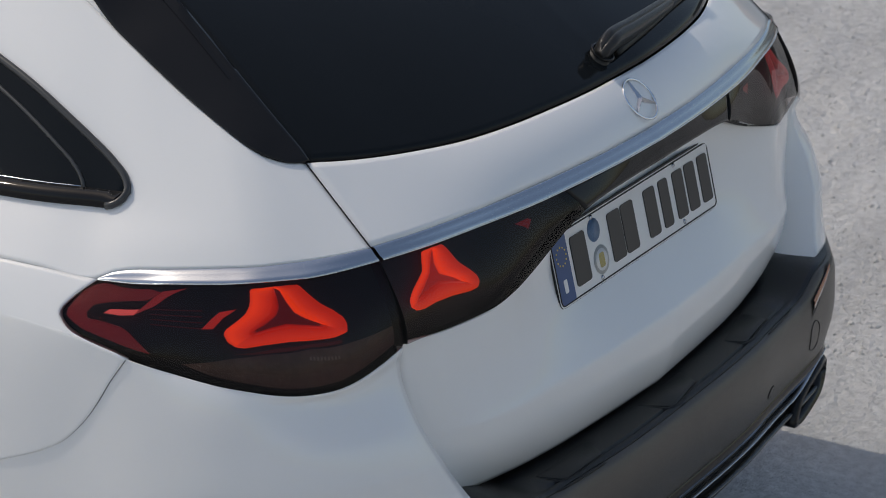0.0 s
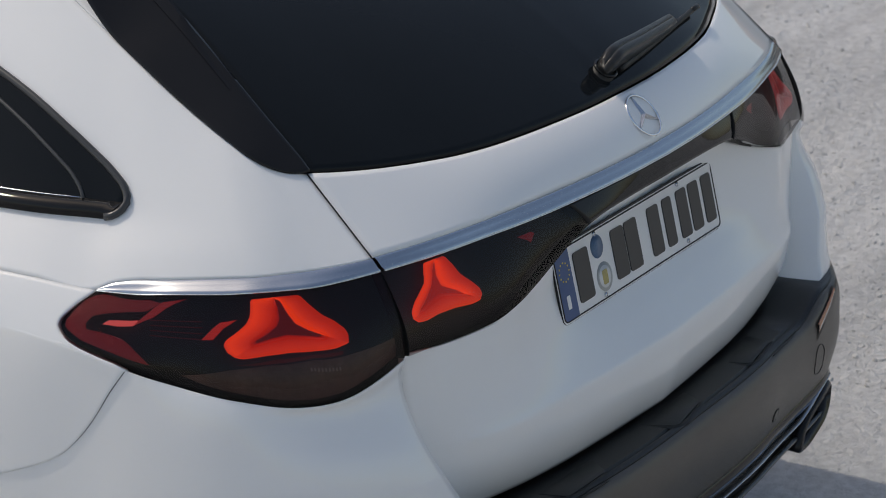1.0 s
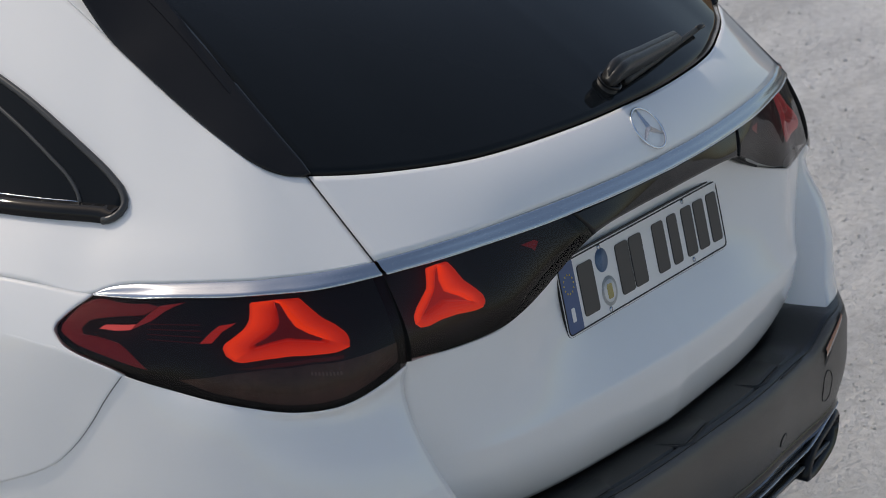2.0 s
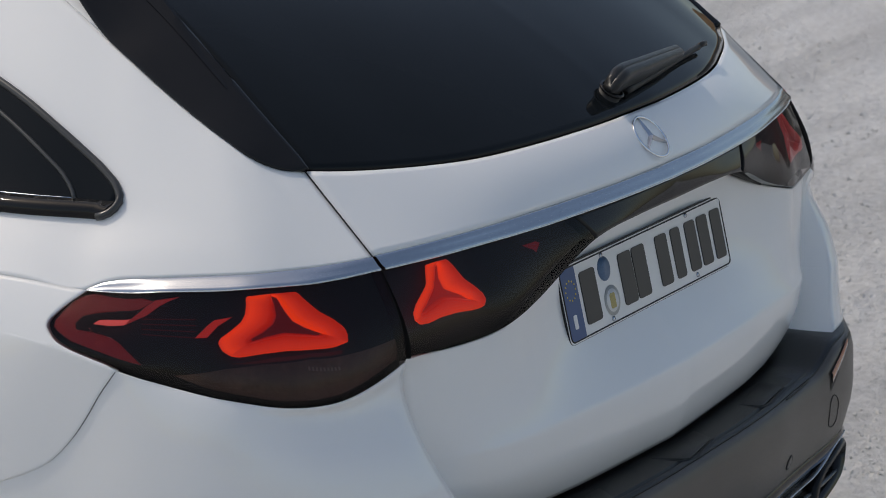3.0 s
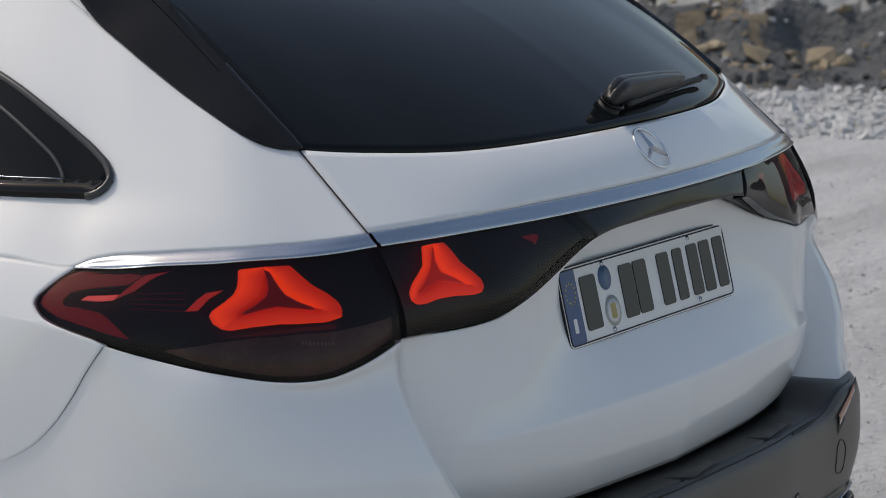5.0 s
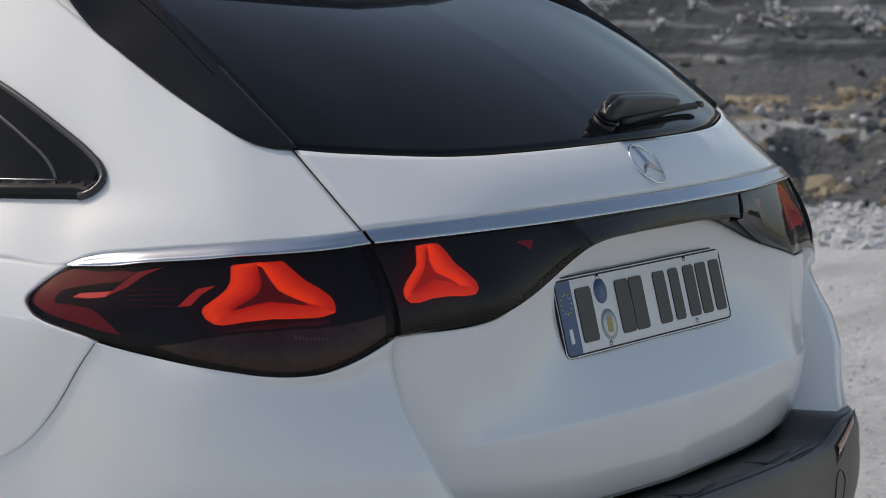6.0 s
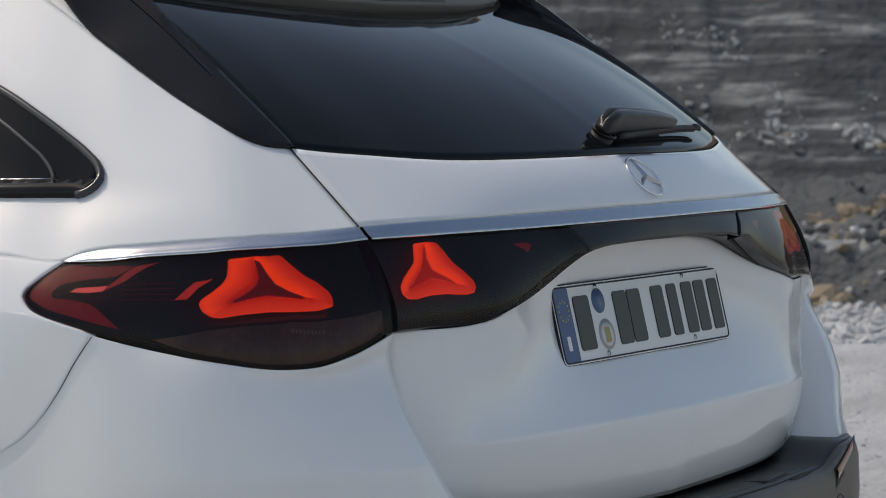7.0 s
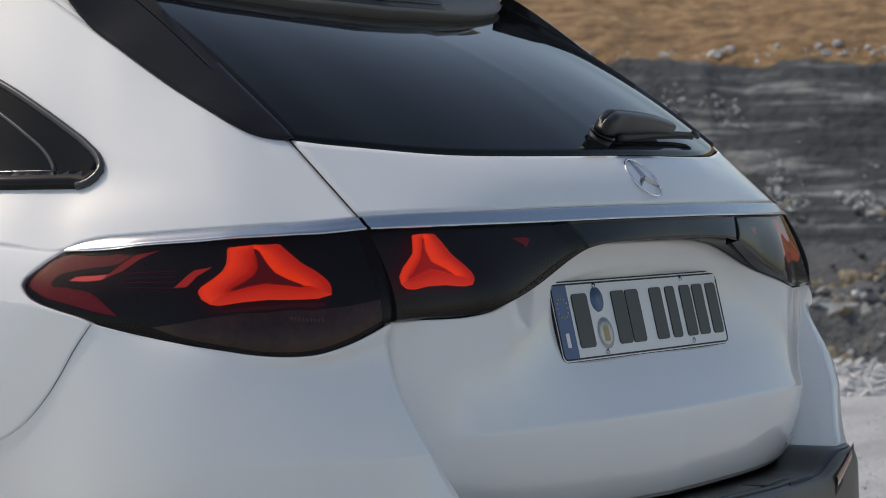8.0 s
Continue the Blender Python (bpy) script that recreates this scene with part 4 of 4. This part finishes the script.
for s in (1, -1):
    p, o = on_bumper(.306)
    o = Vector((o.x * s, o.y, 0))
    c = Vector((p.x * s, p.y, .446)) + o * (face_off(.446) + .0006)
    side = o.cross(Vector((0, 0, 1)))
    o = (o + Vector((0, 0, -.25))).normalized()
    up = side.cross(o) * -1
    ring = [c + side * .0125 * math.cos(a) + up * .0125 * math.sin(a) for a in np.linspace(0, 2 * math.pi, 25)[:-1]]
    sensor = part("parking_sensor", slab([c - o * .001 + (q - c) * .85 for q in ring], .002, o, bevel=.0006), BOUNCE_TINTED, car, "round parking sensor")
    part("sensor_ring", tube(ring, .0009, closed=True), RUBBER, sensor)
    # tow eye cover
    p, o = on_bumper(.513)
    o = Vector((o.x * s, o.y, 0))
    side = Vector((0, 0, 1)).cross(o) * -s
    c = Vector((p.x * s, p.y, .477))
    shape = [(-.016, -.026), (-.012, -.033), (.002, -.032), (.012, -.022), (.016, .004), (.015, .026), (.009, .034), (-.002, .030), (-.012, .014)]
    loop = spline([c + side * a * 1.5 + o * face_off(c.z + b * .9) + Vector((0, 0, b * .9)) for a, b in shape + shape[:1]], 40)[:-1]
    part("tow_cover", tube(loop, .0011, closed=True), RUBBER, car, "outline of the tow eye cover")
    # reflector round the corner
    rows = []
    for k, (lo, hi) in enumerate(((0, 0), (.15, .1), (.5, .5), (.85, .9), (1, 1))):
        row = []
        for i in range(25):
            x = .494 + (.588 - .494) * i / 24
            p, o = on_bumper(x)
            z1, z2 = .532 + .45 * (x - .494), .551 + .38 * (x - .494)
            row.append(Vector((p.x, p.y, 0)) + o * (face_off(z1) + (.001 if k in (0, 4) else .0035)) + Vector((0, 0, z1 + (z2 - z1) * lo)))
        rows.append(row)
    part("reflector", sheet(rows, flip=True, side=s), AMBER, car, "amber red side reflector on a dark sheet")
    # dark sheet just proud of the face, painting the shade of a recess
    dark = []
    for k, d in ((-.55, .0012), (0, .0018), (1.12, .0012)):
        row = []
        for i in range(25):
            x = .490 + (.612 - .490) * i / 24
            p, o = on_bumper(x)
            z1, z2 = .532 + .45 * (x - .494), .551 + .38 * (x - .494)
            z = z1 + (z2 - z1) * k
            row.append(Vector((p.x, p.y, 0)) + o * (face_off(z) + d) + Vector((0, 0, z)))
        dark.append(row)
    part("recess_shade_sheet", sheet(dark, flip=True, side=s), RUBBER, car)
    # exhaust surround
    rows = []
    for off, a in ((-.02, 1.0), (.004, 1.02), (.008, .92), (-.01, .80), (-.06, .76)):
        row = []
        for i in range(41):
            t = 2 * math.pi * i / 40
            cx, cz = math.copysign(abs(math.cos(t)) ** .6, math.cos(t)), math.copysign(abs(math.sin(t)) ** .6, math.sin(t))
            x = .545 + .085 * a * cx + .015 * cz
            p, o = on_bumper(x)
            row.append(Vector((p.x, p.y, 0)) + o * (off - .012) + Vector((0, 0, .352 + .028 * a * cz + .18 * (x - .545))))
        rows.append(row)
    part("exhaust_surround", sheet(rows, flip=True, side=s), GLOSS, car, "dark chrome exhaust surround", thick=.002)


# ---------------------------------------------------------------- number plate, emblem, wiper
lean = Matrix.Rotation(radians(-12.8), 4, "X")
PLATE_AT = Matrix.Translation((.001, .0155, .8397)) @ lean @ Matrix.Diagonal((1.022, 1, 1.022, 1))


def plate_box(x0, x1, z0, z1, y0, y1, bevel=.0):
    if bevel:
        c = [(x1 - bevel, z1 - bevel, 0), (x0 + bevel, z1 - bevel, 1), (x0 + bevel, z0 + bevel, 2), (x1 - bevel, z0 + bevel, 3)]
        ring = [Vector((x + bevel * math.cos(a), y1, z + bevel * math.sin(a))) for x, z, q in c for a in np.linspace(q * math.pi / 2, (q + 1) * math.pi / 2, 6)]
        bm = slab(ring, abs(y1 - y0), Vector((0, -1, 0)))
    else:
        bm = box(x1 - x0, abs(y1 - y0), z1 - z0, ((x0 + x1) / 2, (y0 + y1) / 2, (z0 + z1) / 2))
    bmesh.ops.transform(bm, matrix=PLATE_AT, verts=bm.verts)
    return bm


def plate_disc(x, z, r, y0, y1, n=28):
    ring = [Vector((x + r * math.cos(a), y0, z + r * math.sin(a))) for a in np.linspace(0, 2 * math.pi, n + 1)[:-1]]
    bm = slab(ring, abs(y1 - y0), Vector((0, -1, 0)))
    bmesh.ops.transform(bm, matrix=PLATE_AT, verts=bm.verts)
    return bm


holder = part("plate_holder", plate_box(-.2697, .2697, -.0578, .0592, -.0010, .0030, .009), RUBBER, car, "black plastic number plate holder", crease=40)
part("holder_back", plate_box(-.20, .20, -.03, .035, .002, .03), RUBBER, holder)
plate = part("number_plate", plate_box(-.2690, .2690, -.0570, .0570, -.0015, .001, .010), PLATE, car, "white number plate with plain bars", crease=40)
rim = [PLATE_AT @ Vector((x, -.0016, z)) for x, z in [(cx * .2570 + .009 * math.cos(a), cz * .0450 + .009 * math.sin(a)) for cx, cz, q in ((1, 1, 0), (-1, 1, 1), (-1, -1, 2), (1, -1, 3)) for a in np.linspace(q * math.pi / 2, (q + 1) * math.pi / 2, 6)]]
part("plate_edge", tube(rim, .0013, closed=True), RUBBER, plate)
part("country_band", plate_box(-.2640, -.2215, -.0535, .0535, -.0022, -.0012, .004), BLUE, plate, "blue band", crease=40)
part("country_mark", plate_box(-.2500, -.2400, -.037, -.016, -.0028, -.0018, .002), PLATE, plate, crease=40)
for k in range(12):
    a = math.pi * k / 6
    part("band_dot", plate_disc(-.243 + .0145 * math.cos(a), .020 + .0145 * math.sin(a), .0014, -.0018, -.0027, 8), YELLOW, plate)
for x, w in ((-.189, .046), (-.071, .041), (-.0265, .041), (.050, .038), (.099, .031), (.150, .035), (.193, .035), (.240, .034)):
    part("plain_bar", plate_box(x - w / 2, x + w / 2, -.0395, .0395, -.0032, -.0012, .006), INK, plate, crease=40)
part("round_seal", plate_disc(-.136, .029, .0185, -.0012, -.0026), SEAL_BLUE, plate, "blue round seal")
part("round_seal", plate_disc(-.129, -.0210, .0230, -.0012, -.0026), SEAL, plate, "silver round seal")
part("seal_ring", plate_disc(-.129, -.0210, .0175, -.0024, -.0030), PLATE, plate)
part("seal_mark", plate_box(-.137, -.121, -.033, -.010, -.0034, -.0026, .004), GOLD, plate, crease=40)
for x, z in ((-.138, .0500), (-.136, -.0480), (.144, .0500), (.148, -.0465)):
    part("plate_screw", plate_disc(x, z, .0040, -.001, -.0034, 12), CHROME, plate, "bright screw")

EMB = Matrix.Translation((0, .0140, 1.0460)) @ Matrix.Rotation(radians(-40.8), 4, "X")
ring = [EMB @ Vector((.0368 * math.cos(a), -.0035, .0368 * math.sin(a))) for a in np.linspace(0, 2 * math.pi, 41)[:-1]]
emblem = part("emblem", tube(ring, .0021, closed=True), BRIGHT, car, "round chrome emblem with three plain spokes")
for k in range(3):
    a = math.pi / 2 + 2 * math.pi * k / 3
    d, w = Vector((math.cos(a), 0, math.sin(a))), Vector((-math.sin(a), 0, math.cos(a)))
    bm = bmesh.new()
    c, tip, l, r, h = (bm.verts.new(EMB @ q) for q in (Vector((0, -.009, 0)), d * .0355 + Vector((0, -.005, 0)), w * .0075 - d * .004, w * -.0075 - d * .004, d * .0355))
    for f in ((c, l, tip), (c, tip, r), (l, h, tip), (r, tip, h)):
        bm.faces.new(f)
    bmesh.ops.recalc_face_normals(bm, faces=bm.faces)
    part("spoke", bm, CHROME, emblem, crease=20)


UP = Vector((0, -.53, .85))
# the arm: a deep squared cover from the pivot, then a slim blade
rows = []
for i in range(33):
    k = i / 32
    c = spline([(-.030, .066, 1.128), (.0, .0695, 1.1325), (.09, .0745, 1.1345), (.18, .084, 1.1335), (.275, .1005, 1.1290)], 33)[i]
    h = (.0205 - .0120 * k) * (.45 + .55 * smooth(-.02, .11, k)) * (1 - .45 * smooth(.97, 1.01, k))
    d = (.0150 - .0050 * k) * (.60 + .40 * smooth(-.02, .08, k)) * (1 - .45 * smooth(.97, 1.01, k))
    rows.append([c + UP * h * math.copysign(abs(math.cos(a)) ** .42, math.cos(a)) + Vector((0, .85, .53)) * d * math.copysign(abs(math.sin(a)) ** .55, math.sin(a)) for a in np.linspace(0, 2 * math.pi, 41)])
rows = [[sum((p for p in rows[0]), Vector()) / 41] * 41] + rows + [[sum((p for p in rows[-1]), Vector()) / 41] * 41]
arm = part("wiper_arm", sheet(rows), PLASTIC, car, "black rear wiper arm resting on the glass", thick=.001)
blade = spline([(.03, .070, 1.1095), (.16, .083, 1.1150), (.28, .100, 1.1185), (.36, .113, 1.1190), (.414, .1225, 1.1180)], 24)
part("wiper_blade", tube(blade, lambda k: .0068 - .0028 * k, 8), RUBBER, arm)
part("blade_lip", tube([p - UP * .006 for p in blade[2:-1]], .0026, 6), RUBBER, arm)
part("blade_end", tube([blade[-3] + UP * .003, blade[-1] + UP * .002, blade[-1] + Vector((.008, .002, -.002))], .0042, 8), PLASTIC, arm)
c = Vector((-.004, .0775, 1.1165))
piv = [c + Vector((.0185 * math.cos(a), 0, 0)) + Vector((0, .85, .53)) * .0185 * math.sin(a) for a in np.linspace(0, 2 * math.pi, 25)[:-1]]
part("pivot_ring", tube(piv, .0030, closed=True), GLOSS, arm)
part("pivot_base", slab([p + UP * -.034 for p in piv], .030, UP), RUBBER, arm)


# ---------------------------------------------------------------- side windows
SKIN_Y, SKIN_Z = (np.array([[p[i] for p in r] for r in quarter_rows]) for i in (1, 2))


def skin(rows, y, z):
    """The point of a grid of rows, seen from the side, at y and z."""
    j, i = np.unravel_index(np.argmin((SKIN_Y - y) ** 2 + (SKIN_Z - z) ** 2), SKIN_Y.shape)
    j, i = min(max(int(j), 1), len(rows) - 2), min(max(int(i), 1), len(rows[0]) - 2)
    p, a, b = rows[j][i], rows[j][i + 1] - rows[j][i - 1], rows[j + 1][i] - rows[j - 1][i]
    det = a.y * b.z - a.z * b.y
    m, n = ((y - p.y) * b.z - (z - p.z) * b.y) / det, (a.y * (z - p.z) - a.z * (y - p.y)) / det
    return p + a * m + b * n


SIDE_OUT = Vector((.82, 0, .57))
edge = [v for v in spline([(y, z, 0) for y, z in QUARTER_WINDOW[1:-2]], 70)]
edge = [skin(quarter_rows, v.x, v.y) for v in edge]
upper_edge = [skin(quarter_rows, v.x, v.y) for v in spline([(.452, 1.0440, 0), (.440, 1.0472, 0), (.430, 1.0545, 0)] + [(y, z, 0) for y, z in QUARTER_WINDOW[5:-2]], 70)]
inner_edge = [skin(quarter_rows, v.x, v.y) for v in spline([(.492, 1.0625, 0), (.500, 1.0733, 0), (.5205, 1.092, 0), (.5525, 1.112, 0), (.612, 1.1445, 0), (.673, 1.1726, 0), (.80, 1.222, 0)], 60)]
low_e = [skin(quarter_rows, y, 1.0418) for y in np.linspace(1.2, .452, 40)]
high_e = [skin(quarter_rows, y, 1.0632) for y in np.linspace(1.2, .430, 40)]
divider_low = [skin(quarter_rows, y, 1.0640) for y in np.linspace(1.2, .496, 40)]
for s in (1, -1):
    rows = []
    half = len(edge) // 2
    a, b = edge[:half], list(reversed(edge))[:half]
    rows = [[skin(quarter_rows, p.y, p.z) + SIDE_OUT * .0045 for p in r] for r in between(a, b, 24)]
    win = part("quarter_window", sheet(rows, flip=True, side=s), GLASSY, car, "dark tinted rear side window", thick=.004)
    flip_x = lambda pts, d: [Vector((p.x * s, p.y, p.z)) + Vector((SIDE_OUT.x * s, 0, SIDE_OUT.z)) * d for p in pts]
    part("window_surround", tube(flip_x(upper_edge, .0035), .0058, 10), TRIM, win, "dark rubber surround")
    part("window_divider", tube(flip_x(inner_edge, .0048), .0034, 8), TRIM, win)
    part("window_divider", tube(flip_x(divider_low, .0052), .0013, 8), CHROME, win)
    part("window_ledge", sheet([[p + SIDE_OUT * d for p in q] for q, d in ((low_e, -.002), (low_e, .0062), (high_e, .0074), (high_e, .0045))], flip=True, side=s), GLOSS, win, "gloss black waist trim")

# ---------------------------------------------------------------- roof spoiler
gt = mirrored(stretch(GLASS_TOP, 0, .600, 44))
gt = [p + Vector((0, .005, .016)) - Vector((0, .5, 1)) * (.006 * smooth(.05, .45, abs(p.x))) for p in gt]


def lip(steps):
    """Rows along the spoiler, each set back and up from the glass's upper edge."""
    return [[p + Vector((0, dy + (0 if dy < .05 else -.3 * (p.y - .455)), dz - (0 if dz < .07 else .5 * (p.z - 1.305)))) for p in gt] for dy, dz in steps]


part("roof_spoiler", sheet(lip(((.036, .060), (.040, .066), (.052, .074), (.09, .088), (.18, .106), (.35, .118)))), PAINT, car, "white roof spoiler over the rear glass", thick=.003)
part("spoiler_underside", sheet(lip(((.045, -.035), (.02, -.012), (.003, -.001), (.000, .003), (.012, .016), (.030, .037)))), GREY, car, "dark grey spoiler underside", thick=.002)
part("spoiler_lip", sheet(lip(((.032, .036), (.028, .038), (.026, .046), (.029, .057), (.038, .062)))), GLOSS, car, "gloss black spoiler lip")
slot = [p for p in gt if abs(p.x) < .205]
for name, mat, steps in (("brake_light_strip", GLOSS, ((.0075, .0155), (.0060, .0180), (.0130, .0260), (.0185, .0275))), ("brake_light_sill", PLASTIC, ((.0020, .0062), (.0018, .0085), (.0080, .0155)))):
    part(name, sheet([[p + Vector((0, dy, dz)) for p in slot] for dy, dz in steps]), mat, car, "dark high level brake light" if mat is GLOSS else "")

# ---------------------------------------------------------------- the car ahead of the rear quarter
def section(y, sill, side, belt, belt_z, roof_x, roof_z, crown):
    """Half an outline of the body across the car at y, from sill to roof centre."""
    return [Vector(p) for p in ((sill - .04, y, .26), (sill, y, .34), (side, y, .58), (side, y, .70), (side - .015, y, .86), (belt, y, belt_z))], [Vector(p) for p in ((belt - .03, y, belt_z + .03), (belt - .10, y, belt_z + .5 * (roof_z - belt_z)), (roof_x, y, roof_z))], [Vector(p) for p in ((roof_x, y, roof_z), (roof_x * .7, y, roof_z + crown * .6), (0, y, roof_z + crown))]


stations = [(1.3, .92, .966, .915, .974, .60, 1.44, .05), (1.9, .92, .95, .915, .97, .61, 1.46, .05), (2.6, .92, .945, .91, .965, .60, 1.45, .05), (3.1, .92, .945, .905, .96, .56, 1.39, .05), (3.55, .92, .945, .89, .955, .60, 1.16, .05), (3.95, .92, .95, .87, .95, .70, .99, .04), (4.4, .90, .94, .80, .90, .60, .92, .04), (4.75, .82, .86, .70, .80, .50, .83, .03), (4.88, .66, .70, .55, .70, .40, .72, .02)]
for s in (1, -1):
    cuts = [section(*st) for st in stations]
    part("body_side", sheet([c[0] for c in cuts], side=s), PAINT, car, "white doors and front wing", thick=.003)
    part("door_glass", sheet([c[1] for c in cuts], side=s), GLASSY, car, "dark side windows", thick=.003)
    a = [Vector((.968, 1.03 + .40 * math.cos(t), .37 + .42 * math.sin(t))) for t in np.linspace(-.1, math.pi - .62, 40)]
    rows = [a, [p + Vector((.006, (p.y - 1.03) * .04, (p.z - .36) * .04)) for p in a], [p + Vector((0, (p.y - 1.03) * .08, (p.z - .36) * .08)) for p in a]]
    part("wheel_arch_trim", sheet(rows, side=s), PLASTIC, car, "black plastic wheel arch trim", thick=.003)
    back_roof = spline(PILLAR[8:] + [(.61, 1.0, 1.425), (.60, 1.3, 1.44)], 20)
    mid_roof = [Vector((p.x * .6, p.y + .0, p.z + .035)) for p in back_roof]
    top_roof = [Vector((0, p.y, p.z + .05)) for p in back_roof]
    part("roof_half", sheet([back_roof, mid_roof, top_roof], side=s, flip=True), PAINT, car, thick=.004)
roofs = [section(*st)[2] for st in stations]
part("roof_panel", sheet([mirrored(list(reversed(r))) for r in roofs[:4]]), PAINT, car, "white roof", thick=.003)
part("windscreen", sheet([mirrored(list(reversed(r))) for r in roofs[3:6]]), GLASSY, car, thick=.003)
part("bonnet", sheet([mirrored(list(reversed(r))) for r in roofs[5:]]), PAINT, car, "white bonnet", thick=.003)
part("underbody", box(1.6, 4.5, .22, (0, 2.5, .34)), RUBBER, car)
for s in (1, -1):
    for y in (1.03, 3.90):
        hub = Vector((.835 * s, y, .362))
        ring = [hub + Vector((0, .26 * math.cos(a), .26 * math.sin(a))) for a in np.linspace(0, 2 * math.pi, 41)[:-1]]
        rows = []
        for off, r in ((-.11, .27), (-.12, .32), (-.09, .355), (0, .365), (.09, .355), (.12, .32), (.11, .27), (.08, .25)):
            rows.append([hub + Vector((off * s, r * math.cos(a), r * math.sin(a))) for a in np.linspace(0, 2 * math.pi, 49)])
        wheel = part("wheel", sheet(rows, flip=s > 0), RUBBER, car, "black tyre on a silver rim", thick=.004)
        part("rim", tube([hub + Vector((.09 * s, .245 * math.cos(a), .245 * math.sin(a))) for a in np.linspace(0, 2 * math.pi, 41)[:-1]], .018, closed=True), CHROME, wheel)
        for k in range(5):
            a = 2 * math.pi * k / 5
            part("spoke", tube([hub + Vector((.085 * s, 0, 0)), hub + Vector((.10 * s, .24 * math.cos(a), .24 * math.sin(a)))], lambda q: .045 - .015 * q, 6), CHROME, wheel)
